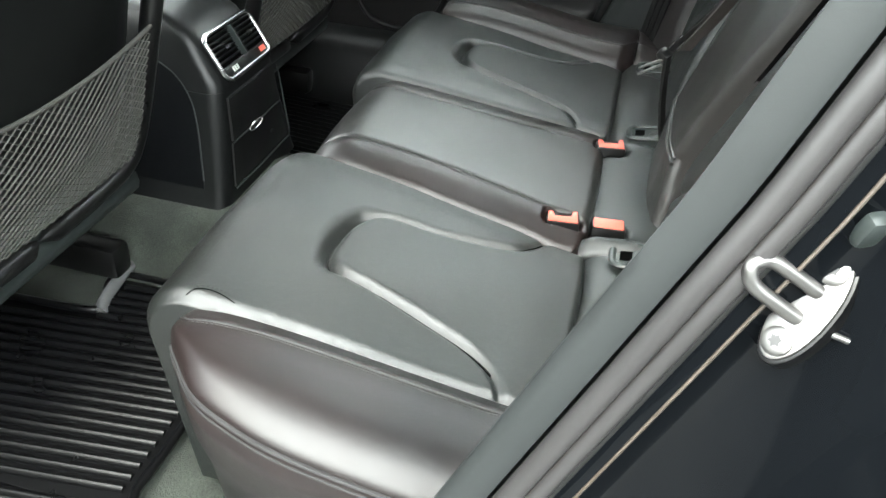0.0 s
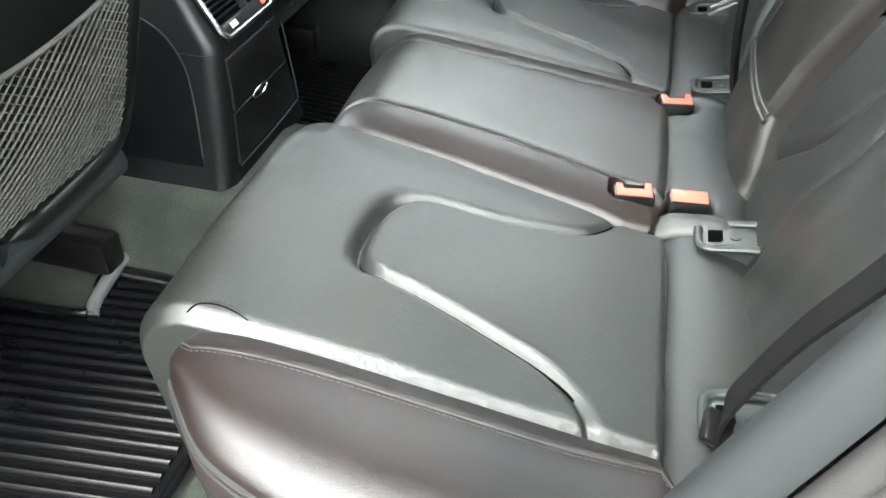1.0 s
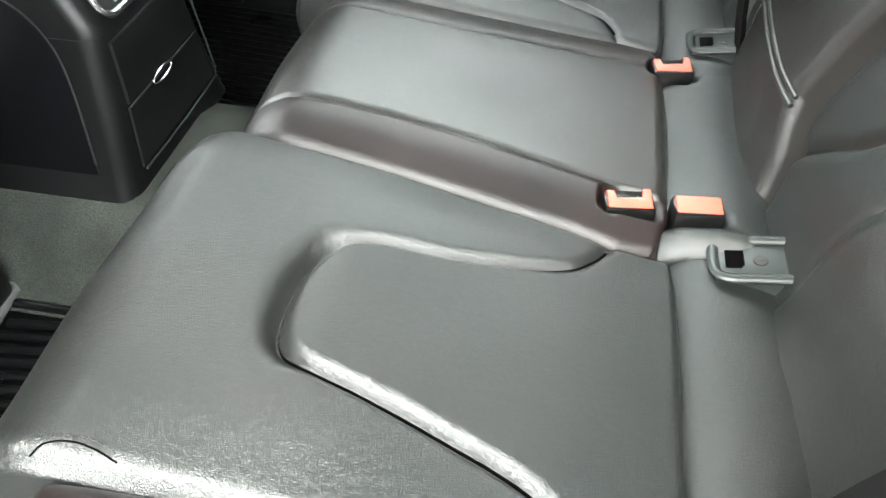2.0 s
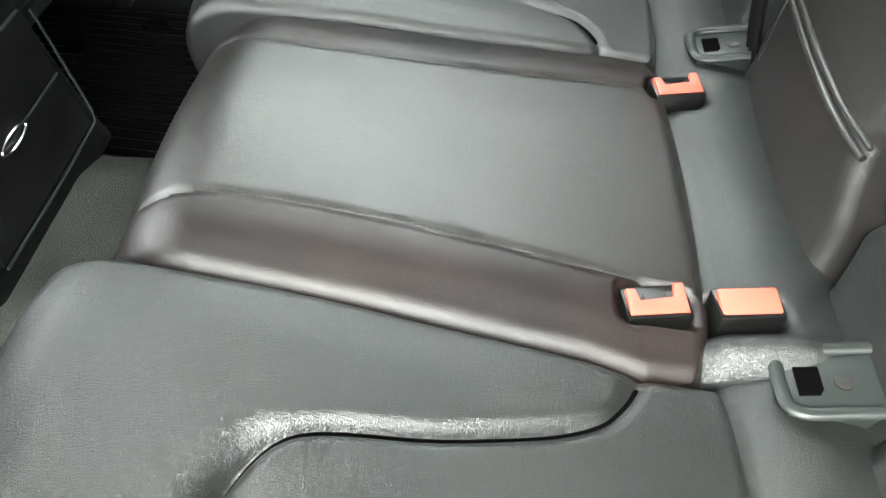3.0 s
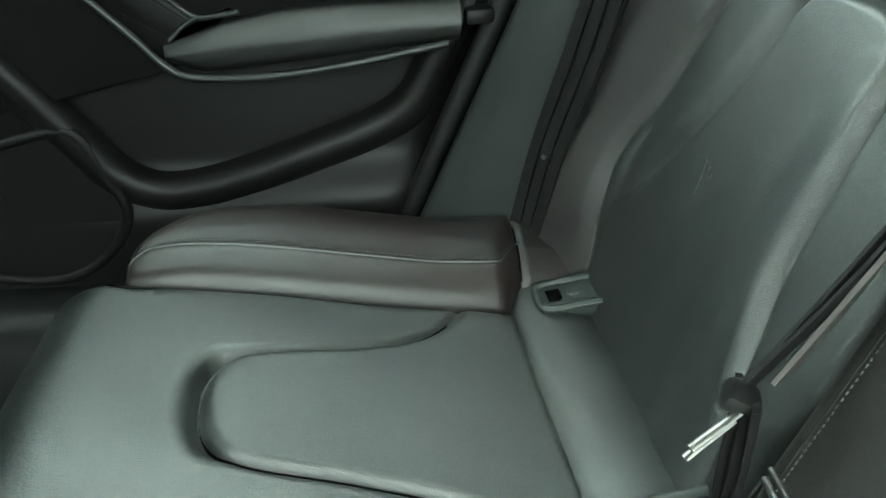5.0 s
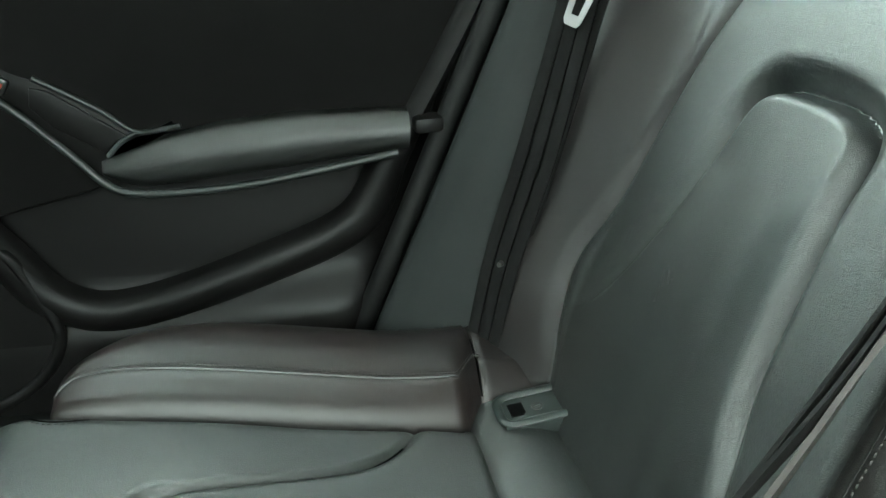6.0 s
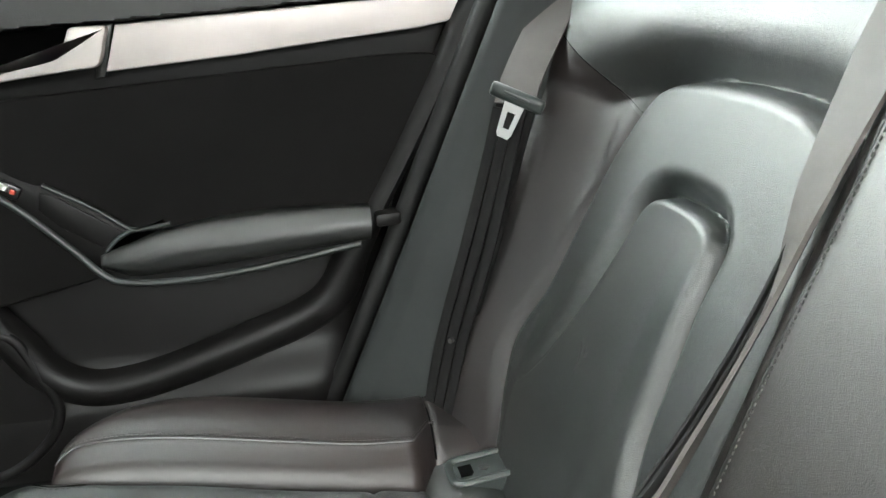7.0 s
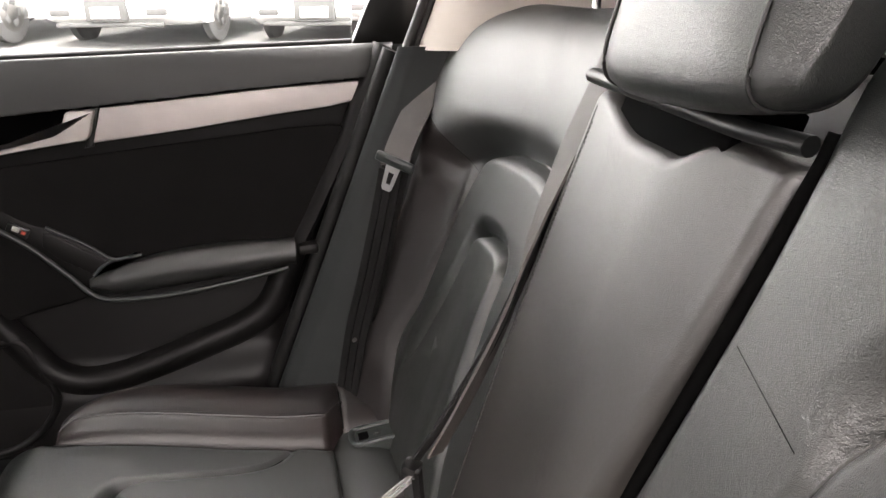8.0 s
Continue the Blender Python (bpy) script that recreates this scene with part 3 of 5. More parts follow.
def back_relief(a, z, line=PAD_ONE, ring=PAD_ONE_RING):
    top = step(0.60, 0.67, z)
    h = pad_relief(a, z, line, ring, 0.007 + 0.018 * top, 0.010 + 0.030 * top, 0.014 + 0.002 * top, 0.003)
    crown = step(0.525, 0.592, z)
    slant = step(0.30, 0.36, a) * (1 - crown)
    inner = step(0.30, 0.26, a) * (1 - crown)
    low = 0.25 + 0.75 * step(0.36, 0.44, z)
    two = pad_relief(a, z, PAD_TWO, PAD_TWO_RING, (0.008 + 0.012 * crown) * low, 0.008 + 0.013 * crown + 0.020 * slant, 0.008 + 0.006 * inner - 0.002 * slant, 0.004 * inner + 0.001 - 0.003 * slant)
    h = np.where(inside(a, z, ring), h + two, h)
    h = h + 0.058 * step(0.475 - 0.17 * step(0.64, 0.72, z), 0.565, a) * step(1.10, 0.68, z)
    h = h - 0.013 * step(0.37, 0.27, z)
    h = h + 0.007 * np.exp(-((z - 0.765) / 0.060) ** 2) * step(0.10, 0.20, a)
    return h


def back_panel(name, lo, hi, relief, top, edge, front=0.0, bottom=0.215, gap=0.0015, curl=0.075, seam=None):
    """A backrest section: a leaning face with relief, a rounded top and sides, and a body behind it."""
    rings = []
    crest = top if callable(top) else lambda y: top
    left = lo if callable(lo) else lambda z: np.full_like(z, lo)
    right = hi if callable(hi) else lambda z: np.full_like(z, hi)
    unit = samples(0.0, 1.0, gap / 0.6, 0.0)
    n = np.array([-1, 0.36]) / math.hypot(1, 0.36)
    span = float(right(np.array([0.6]))[0] - left(np.array([0.6]))[0])
    cols = samples(0.0, 1.0, gap / span, edge / span)
    split = float(abs(seam(np.array([0.55]))[0] - left(np.array([0.55]))[0]) / span) if seam else 0.0
    at = int(np.argmin(np.abs(cols - split)))
    for v in cols:
        high = float(crest(left(np.array([0.75]))[0] + v * (right(np.array([0.75]))[0] - left(np.array([0.75]))[0])))
        zs = bottom + (high - bottom) * unit
        ya, yb = left(zs), right(zs)
        ys = ya + (yb - ya) * v
        if seam:
            mid = seam(zs)
            ys = ya + (mid - ya) * v / cols[at] if v <= cols[at] else mid + (yb - mid) * (v - cols[at]) / (1 - cols[at])
        e = np.clip(edge - np.minimum(ys - ya, yb - ys), 0, edge)
        h = relief(np.abs(ys), zs) + front * step(-0.122, -0.001, ys) - (edge - np.sqrt(edge ** 2 - e ** 2))
        roll = np.clip((zs - (high - curl)) / curl, 0, 1)
        h = h - 1.2 * curl * (1 - np.sqrt(np.clip(1 - roll ** 2.2, 0, 1)))
        face = np.stack([back_x(zs) + n[0] * h, ys, zs + n[1] * h], 1)
        back = [(back_x(high) + 0.10, ys[-1], high - 0.02), (back_x(bottom) + 0.12, ys[0], bottom)]
        rings.append(np.vstack([face, back]))
    return (loft(name, rings, sharp=75), at, len(rings[0])) if seam else loft(name, rings, sharp=75)


def near_gap(z):
    """The slanting split between the near backrest and the folding centre panel."""
    return np.interp(z, [0.21, 0.306, 0.352, 0.40, 0.52, 0.65, 0.754, 0.87], [-0.100, -0.074, -0.056, -0.060, -0.089, -0.115, -0.133, -0.140])


def seam_y(z):
    """How far out the sewn line between pad and wing runs."""
    return np.interp(z, [0.2, 0.30, 0.36, 0.41, 0.465, 0.545, 0.615, 0.637, 0.667, 0.690, 0.9], [0.492, 0.494, 0.500, 0.502, 0.490, 0.476, 0.456, 0.450, 0.500, 0.546, 0.560])


def split_at(built, outer_is_high):
    """Takes the outer wing, beyond the sewn line, off a backrest mesh."""
    mesh, at, m = built
    return divided(mesh, lambda p: (p.index // m >= at if outer_is_high else p.index // m < at), True)


main, wing = split_at(back_panel("backrest_panel", 0.158, 0.596, back_relief, 0.868, 0.012, seam=seam_y), True)
panel = part("backrest_panel", main, LEATHER, bench_seat, "black leather outer backrest with two nested inset pads")
part("wing", wing, WING_SHADED, panel, "brown leather outer wing, darkened for shade")
main, wing = split_at(back_panel("backrest_panel", -0.580, near_gap, lambda a, z: back_relief(a + 0.012, z, PAD_NEAR, PAD_NEAR_RING), 0.868, 0.012, seam=lambda z: 0.012 - seam_y(z)), False)
panel_near = part("backrest_panel", main, LEATHER, bench_seat, "black leather outer backrest with two nested inset pads")
part("wing", wing, WING_SHADED, panel_near, "brown leather outer wing, darkened for shade")


for side, skin, shift, pad, ring in ((panel, 1, 0.0, PAD_ONE, PAD_ONE_RING), (panel_near, -1, 0.012, PAD_NEAR, PAD_NEAR_RING)):
    for line, sunk in ((pad[16:-3] if skin > 0 else pad[:-3], 0.0032), (PAD_TWO[6:-4], 0.0032), (spline(DIAGONAL, 16), 0.0004)) + (((spline(DIAGONAL_IN, 14), 0.0004),) if skin < 0 else ()):
        run = []
        for a, z in line:
            h = float(back_relief(np.array(a), np.array(z), pad, ring)) - sunk
            run.append((back_x(z) - 0.941 * h, skin * (a - shift), z + 0.339 * h))
        # Dark tubes colour the shade in the backrest creases.
        part("seam", tube("seam", run, 0.0010 if sunk > 0.001 else 0.0007, 6), HOLLOW_SHADE, side, "dark line for the shade in the sewn crease")


def centre_relief(a, z):
    return 0.006 * np.cos(np.clip(a / 0.14, -1, 1) * np.pi / 2) + 0.006 * np.sin((z - 0.25) * 5) - 0.014 * step(0.36, 0.27, z)


def centre_top(y):
    """Upper edge of the folding panel, with a shallow dip to reach behind it."""
    return 0.764 + 0.080 * y - 0.024 * float(step(0.140, 0.040, np.array(y)) * step(-0.062, -0.012, np.array(y)))


centre = part("centre_panel", back_panel("centre_panel", lambda z: near_gap(z) + 0.010, 0.152, centre_relief, centre_top, 0.012, 0.014, curl=0.018), LEATHER_PANEL, bench_seat, "brownish leather folding centre armrest panel")


def on_centre(y, z, proud=0.0):
    """A point of the centre panel's skin."""
    h = float(centre_relief(abs(y), z)) + 0.014 * float(step(-0.122, -0.001, np.array(y))) + proud
    return (back_x(z) - 0.941 * h, y, z + 0.339 * h)


part("stitching", stitches("stitching", [on_centre(0.134, z, 0.0006) for z in np.linspace(0.29, 0.745, 60)], r=0.0009), THREAD, centre)
part("seam", tube("seam", [on_centre(0.138, z, -0.0004) for z in np.linspace(0.29, 0.755, 40)], 0.0010, 6), SEAL_DARK, centre, "sewn edge seam")
part("piping", tube("piping", [(back_x(z) + 0.004, 0.1635, z) for z in np.linspace(0.27, 0.80, 30)], 0.0022, 6), PIPING, panel)
for z, r in ((0.3445, 0.0026), (0.3520, 0.0020)):
    part("piping", tube("piping", [on_centre(y, z + 0.25 * (y - 0.02) ** 2, 0.0005) for y in np.linspace(-0.052, 0.146, 24)], r, 8), PIPING, centre, "pale double piping under the armrest panel")
for line in ([(0.380, 0.452), (0.375, 0.438), (0.373, 0.424)], [(0.372, 0.450), (0.369, 0.442)], [(0.365, 0.446), (0.3655, 0.441)]):
    run = spline([(back_x(z) - float(back_relief(np.array(y), np.array(z))) * 0.94 - 0.0002, y, z + 0.36 * float(back_relief(np.array(y), np.array(z)))) for y, z in line], 5)
    part("scuff", tube("scuff", run, 0.0004, 5), SEAL, panel, "pale scuff on the leather")


# No real lining: a dark tube stands for the shade in the gap.
part("gap_shade", tube("gap_shade", [(back_x(z) + 0.006, float(near_gap(z)) + 0.005, z) for z in np.linspace(0.385, 0.77, 28)], 0.0062, 8), HOLLOW_SHADE, centre, "dark tube for the shade in the panel gap")


def headrest(parent, y, w, z0, hgt, x0, posts=True):
    """A padded head restraint with a stitched face on two posts."""
    rings = []
    for k in np.linspace(-1, 1, 25):
        f = math.sqrt(max(0.0, 1 - abs(k) ** 3.2)) * 0.999 + 0.001
        sec = []
        for q in np.arange(28) / 28 * 2 * np.pi:
            c, s = math.cos(q), math.sin(q)
            sx, sz = math.copysign(abs(c) ** 0.7, c), math.copysign(abs(s) ** 0.55, s)
            sec.append((x0 + 0.05 * sx * f + 0.02 * sz, y + k * w / 2, z0 + hgt / 2 + hgt / 2 * sz * f ** 0.5))
        rings.append(sec)
    head = part("headrest", loft("headrest", rings, sharp=80), LEATHER, parent, "black leather head restraint with stitched sides")
    for s in (-1, 1):
        line = [(x0 + (0.052 * math.copysign(abs(math.cos(q)) ** 0.7, math.cos(q))) * 0.80 + 0.02 * math.copysign(abs(math.sin(q)) ** 0.55, math.sin(q)), y + s * w * 0.36, z0 + hgt / 2 + hgt / 2 * math.copysign(abs(math.sin(q)) ** 0.55, math.sin(q)) * 0.90) for q in np.arange(48) / 48 * 2 * np.pi]
        part("piping", tube("piping", line, 0.0016, 6, True), SEAL_DARK, head)
        posts and part("post", tube("post", [(x0 + 0.01, y + s * w * 0.2, z0 - 0.06), (x0 + 0.012, y + s * w * 0.2, z0 + 0.03)], 0.006, 10), CHROME, head, "chrome post")
    return head


headrest(bench_seat, -0.036, 0.255, 0.777, 0.138, back_x(0.80) - 0.016, False)
headrest(bench_seat, 0.37, 0.26, 0.88, 0.16, back_x(0.88) + 0.05)
headrest(bench_seat, -0.36, 0.26, 0.88, 0.16, back_x(0.88) + 0.05)
# Solid near-black block in place of the shaded hollow.
part("pull_recess", box("pull_recess", (0.05, 0.165, 0.060), (back_x(0.755) + 0.012, 0.018, 0.760), 0.004, (5, 20, 0)), HOLLOW_SHADE, bench_seat, "dark block for the shade in the pull recess")
part("head_bed", box("head_bed", (0.05, 0.52, 0.22), (back_x(0.70) + 0.092, -0.08, 0.690), 0.018, (0, 20, 0), 4), LEATHER_BROWN, bench_seat, "leather seat frame behind the middle head restraint")
part("recess_lip", tube("recess_lip", [(back_x(0.772) - 0.022 + 0.012 * float(step(-0.08, -0.126, np.array(y))), y, 0.774 + 0.085 * y) for y in np.linspace(-0.126, 0.150, 16)], 0.0085, 10, flat=0.8), PLASTIC, bench_seat, "black plastic lip above the armrest")


# ---- belt buckles ----
def buckle(x, y, turn, flat):
    """A belt buckle sunk in the upholstery: dark housing, red push button, open mouth."""
    z = 0.276
    b = thing("belt_buckle", "black seat belt buckle with a red button sunk in the seat", "belt buckle", (x, y, z - 0.02), "rear belt buckles")
    m = pose(x, y, z, 0, 0, turn)
    L, W = 0.0415, 0.0255
    def put(name, me, mat, parent, label=""):
        me.transform(m)
        return part(name, me, mat, parent, label)
    put("housing", box("housing", (L * 1.00, W * 1.00, 0.050), (0, 0.000, -0.0135), 0.003), PLASTIC_GLOSS, b)
    if flat:
        put("button", box("button", (L * .90, W * .76, 0.010), (0, 0.000, 0.0085), 0.002, (9, 0, 0)), RED, b, "red push button")
    else:
        ring = [(-.5, -.5), (.5, -.5), (.5, .5), (.33, .5), (.28, .05), (-.28, -.02), (-.33, .38), (-.5, .38)]
        put("button", prism("button", [(p * L * .88, q * W * .82) for p, q in ring], lambda a, c, h: (a, c, 0.006 + h + 0.16 * c), 0.008, 0.0015), RED, b, "red push button with a dark mouth")
        for k in (-0.009, 0.009):
            put("pin", box("pin", (0.005, 0.004, 0.006), (k, 0.004, 0.0090), 0.001), SEAL, b)
    return b


buckle(-0.078, -0.117, 8, False)
buckle(-0.022, -0.114, 6, True)
buckle(-0.036, 0.107, 10, False)


# ---- seat belts ----
def strap(name, pts, width, mat, parent, across=(0, 1, 0), thick=0.0014, label=""):
    """A belt: a flat ribbon with thickness along a line; across is the direction of its width."""
    p = spline(pts, 8)
    across = np.asarray(across, float)
    t = np.gradient(p, axis=0)
    t /= np.linalg.norm(t, axis=1)[:, None]
    side = across - (t @ across)[:, None] * t
    side /= np.linalg.norm(side, axis=1)[:, None]
    nor = np.cross(t, side)
    w = width / 2
    rings = [[q - w * s + thick * n, q - 0.6 * w * s + thick * 1.4 * n, q + 0.6 * w * s + thick * 1.4 * n, q + w * s + thick * n, q + w * s - thick * n, q - w * s - thick * n] for q, s, n in zip(p, side, nor)]
    return part(name, loft(name, rings, sharp=60), mat, parent, label)


def tongue(parent, m):
    """A latch plate: black moulded loop above a steel plate with a slot."""
    loop = joined("loop", [box("loop", (0.104, 0.014, 0.022), (0, 0.002, 0.008), 0.0068, segments=3), box("loop", (0.050, 0.013, 0.005), (0, 0.000, 0.010), 0.002)])
    loop.transform(m)
    lp = part("loop", loop, PLASTIC_GREY, parent, "dark grey moulded belt loop")
    out = [(-0.019, 0.0), (0.019, 0.0), (0.014, -0.050), (0.010, -0.056), (-0.010, -0.056), (-0.014, -0.050)]
    hole = [(-0.008, -0.016), (0.008, -0.016), (0.006, -0.042), (-0.006, -0.042)]
    ring_o = [out[0], out[1], out[2], out[3], out[4], out[5]]
    ring_i = [hole[0], hole[1], hole[2], hole[2], hole[3], hole[3]]
    verts, faces = [], []
    for h in (0, 0.003):
        verts += [(a, h, b) for a, b in ring_o] + [(a, h, b) for a, b in ring_i]
    for i in range(6):
        j = (i + 1) % 6
        faces += [(12 + i, 12 + j, 18 + j, 18 + i), (i, 6 + i, 6 + j, j), (i, j, 12 + j, 12 + i), (6 + i, 18 + i, 18 + j, 6 + j)]
    me = smooth_mesh("plate", verts, faces, False)
    me.transform(m)
    part("plate", me, PLATE, lp, "steel latch plate with a slot")


belt = thing("seat_belt", "black seat belt with a steel latch plate hanging beside the backrest", "seat belt", (0.05, 0.55, 0.27), "rear seat belts")
strap("webbing", [(0.172, 0.582, 0.83), (0.132, 0.566, 0.76), (0.084, 0.546, 0.675), (0.070, 0.535, 0.642)], 0.044, WEBBING_LIT, belt, (0.75, -0.65, 0), label="upper webbing with light put in its colour")
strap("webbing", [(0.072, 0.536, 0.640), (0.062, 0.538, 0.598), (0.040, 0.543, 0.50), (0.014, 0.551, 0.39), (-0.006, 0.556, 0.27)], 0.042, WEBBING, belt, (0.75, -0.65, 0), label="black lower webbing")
for k, off in enumerate((-0.0125, 0.0, 0.0125)):
    u, v = off * 0.75, -off * 0.65
    strap("webbing", [(0.064 + u, 0.530 + v, 0.640), (0.056 + u, 0.532 + v, 0.598), (0.034 + u, 0.537 + v - 0.004 * k, 0.50), (0.008 + u, 0.545 + v - 0.002 * k, 0.39), (-0.012 + u, 0.549 + v, 0.27)], 0.011, WEBBING, belt, (0.75, -0.65, 0), thick=0.0018)
tongue(belt, pose(0.066, 0.520, 0.646, 0, 20, -32) @ Matrix.Diagonal((0.55, 0.66, 0.66, 1)))
part("stopper", tube("stopper", [(0.010, 0.543, 0.391), (0.004, 0.537, 0.391)], [0.0032, 0.0026], 10), STEEL, belt, "small pale belt stop button")

guide = loft("guide", [[(0.172 + 0.034 * k + 0.016 * f * math.cos(q), 0.574 - 0.020 * k, 0.822 + 0.012 * k + 0.015 * f * math.sin(q)) for q in np.arange(14) / 14 * 2 * np.pi] for k in np.linspace(-1, 1, 11) for f in [math.sqrt(max(0.02, 1 - abs(k) ** 3))]], sharp=70)
part("guide", guide, PLASTIC_SOFT, belt, "dark rounded belt guide on the backrest shoulder")

belt_b = thing("seat_belt", "black centre seat belt with folded straps and steel latch plate", "seat belt", (0.05, 0.15, 0.28), "rear seat belts")
def folded_strap(name, pts, widths, turns, mat, parent, label=""):
    """A belt that narrows and turns edge-on as it runs into a gap."""
    p = spline(pts, 8)
    k = np.linspace(0, 1, len(pts))
    at = np.linspace(0, 1, len(p))
    w, q = np.interp(at, k, widths) / 2, np.radians(np.interp(at, k, turns))
    rings = []
    for c, hw, a in zip(p, w, q):
        s = np.array([math.sin(a), math.cos(a), 0.0])
        n = np.array([-math.cos(a), math.sin(a), 0.3])
        rings.append([c - hw * s + 0.0014 * n, c + 0.0020 * n, c + hw * s + 0.0014 * n, c + hw * s - 0.0014 * n, c - hw * s - 0.0014 * n])
    return part(name, loft(name, rings, sharp=60), mat, parent, label)


folded_strap("webbing", [(0.240, 0.176, 0.875), (0.212, 0.171, 0.80), (0.172, 0.166, 0.72), (0.134, 0.162, 0.635), (0.110, 0.160, 0.56), (0.070, 0.157, 0.48), (0.036, 0.152, 0.425)], [0.046, 0.046, 0.044, 0.038, 0.030, 0.024, 0.020], [0, 0, 2, 14, 40, 55, 60], WEBBING_LIT, belt_b, "strap over the backrest with light in its colour")
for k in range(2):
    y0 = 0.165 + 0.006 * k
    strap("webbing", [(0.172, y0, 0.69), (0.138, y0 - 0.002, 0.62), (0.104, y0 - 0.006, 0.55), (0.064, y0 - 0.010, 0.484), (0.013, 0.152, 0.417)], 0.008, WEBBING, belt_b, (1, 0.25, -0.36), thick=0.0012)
for k in (-0.010, 0.0, 0.010):
    strap("webbing", [(0.016, 0.150 + k, 0.418), (0.020, 0.152 + k, 0.37), (0.028, 0.162 + k, 0.32), (0.040, 0.172 + k, 0.27)], 0.014, WEBBING, belt_b, (0.5, 1, 0), thick=0.002)
knot = box("loop", (0.021, 0.019, 0.016), (0.012, 0.150, 0.415), 0.006, (20, 25, -20))
knob = part("loop", knot, PLASTIC_GLOSS, belt_b, "black moulded belt loop")
for k, off in enumerate((0.0, 0.010)):
    bar = tube("plate", [(0.012 - 0.002 * k, 0.144 + off * 0.3, 0.412 - off), (-0.020, 0.134 + off * 0.3, 0.397 - off)], 0.0027, 6, flat=0.6)
    part("plate", bar, STEEL, knob, "steel latch plate seen edge on")

belt_c = thing("seat_belt", "black lap belt lying at the door side of the bench", "seat belt", (0.0, -0.48, 0.28), "rear seat belts")
strap("webbing", [(0.112, -0.525, 0.68), (0.060, -0.478, 0.55), (0.034, -0.450, 0.46), (0.013, -0.438, 0.40), (-0.006, -0.433, 0.335), (-0.006, -0.428, 0.296)], 0.046, WEBBING, belt_c, (0.2, 1, -0.4))
part("anchor", box("anchor", (0.022, 0.026, 0.010), (-0.008, -0.428, 0.298), 0.003, (20, 20, 0)), PLASTIC_GLOSS, belt_c)

# ---- doorway: rear jamb trim, seals, painted flange, striker ----
def jamb(z, out=0.0, back=0.0, sgn=1):
    """The rear edge of the door opening at height z, moved outwards and to the rear."""
    near = 0.07 * max(0.0, 0.62 - z) if sgn < 0 else 0.0
    return np.array([-0.085 + (z - 0.294) * 0.374 + back - near, sgn * (0.655 - (z - 0.294) * 0.12 + out), z])


def squeeze(z):
    """The pillar trim narrows towards the top."""
    return float(np.interp(z, [0.5, 0.8], [1.0, 0.5]))


def jamb_strip(name, section, mat, parent, sgn, z0=0.14, z1=1.02, label=""):
    rings = [[jamb(z, o * squeeze(z) if o < -0.02 else o, b, sgn) for o, b in section] for z in np.linspace(z0, z1, 40)]
    return part(name, loft(name, rings, sharp=60), mat, parent, label)


def arc(co, cb, r, n=10, a0=0, a1=2 * np.pi):
    return [(co + r * math.cos(q), cb + r * math.sin(q)) for q in np.linspace(a0, a1, n, endpoint=False)]


FLANGE = [(-0.012, 0.012), (-0.003, 0.020), (-0.002, 0.029), (-0.006, 0.032), (-0.008, 0.060), (-0.004, 0.100), (0.010, 0.130), (0.045, 0.150), (0.075, 0.18), (0.085, 0.85), (0.0, 0.85), (-0.06, 0.25)]
NEAR_TRIM = [(-0.155, 0.180), (-0.125, 0.115), (-0.090, 0.060), (-0.060, 0.015), (-0.040, -0.018), (-0.025, -0.034), (-0.012, -0.037), (-0.004, -0.028), (-0.006, -0.012), (-0.020, -0.008), (-0.050, 0.020), (-0.075, 0.18)]
FAR_TRIM = [(-0.155, 0.180), (-0.125, 0.120), (-0.092, 0.072), (-0.066, 0.034), (-0.052, 0.010), (-0.049, 0.003), (-0.044, 0.000), (-0.038, -0.009), (-0.031, -0.016), (-0.023, -0.017), (-0.017, -0.011), (-0.015, 0.000), (-0.014, 0.18)]
for sgn in (-1, 1):
    side = thing("door_jamb", "car door opening edge with dark trim, grey seals and black paint", "door frame", tuple(jamb(0.14, 0, 0, sgn)), kind="structure")
    jamb_strip("trim_panel", NEAR_TRIM if sgn < 0 else FAR_TRIM, TRIM, side, sgn, z1=0.80, label="dark soft pillar trim")
    jamb_strip("seal", arc(-0.004, -0.002, 0.0078), SEAL, side, sgn, label="grey rubber door seal")
    jamb_strip("seal", arc(-0.003, 0.0105, 0.0065), SEAL, side, sgn, label="grey rubber door seal")
    jamb_strip("seal", arc(-0.006, 0.018, 0.004), SEAL_DARK, side, sgn)
    jamb_strip("flange", FLANGE, PAINT_BLACK, side, sgn, z0=-0.2, label="black painted body flange")
    jamb_strip("ledge", arc(-0.003, 0.031, 0.0013, 6), BEAD, side, sgn, label="pale bead along the flange")

# Unseen filler added to stop daylight leaking past the door edge.
jamb_strip("leak_filler", [(0.070, -0.03), (0.090, -0.03), (0.090, 0.16), (-0.030, 0.16), (-0.030, 0.11), (0.050, 0.06)], SEAL_DARK, side, 1, z0=0.02, z1=0.80, label="unseen dark filler behind the shut door")

striker = thing("door_striker", "pale zinc door striker bolted to the black door jamb", "door striker", (0.064, -0.612, 0.568))
LONG = np.array([0.42, 0.42, 0.81]) / np.linalg.norm([0.42, 0.42, 0.81])
OUT = np.array([-0.50, -0.62, 0.58])
OUT = OUT - OUT @ LONG * LONG
OUT /= np.linalg.norm(OUT)
WIDE = np.cross(LONG, OUT)
MID = np.array([0.0627, -0.618, 0.568])
place_striker = lambda a, b, h: tuple(MID + a * WIDE + b * LONG + h * OUT)
oval = lambda w, l: [(w * math.cos(q), l * math.copysign(abs(math.sin(q)) ** 0.95, math.sin(q))) for q in np.arange(32) / 32 * 2 * np.pi]
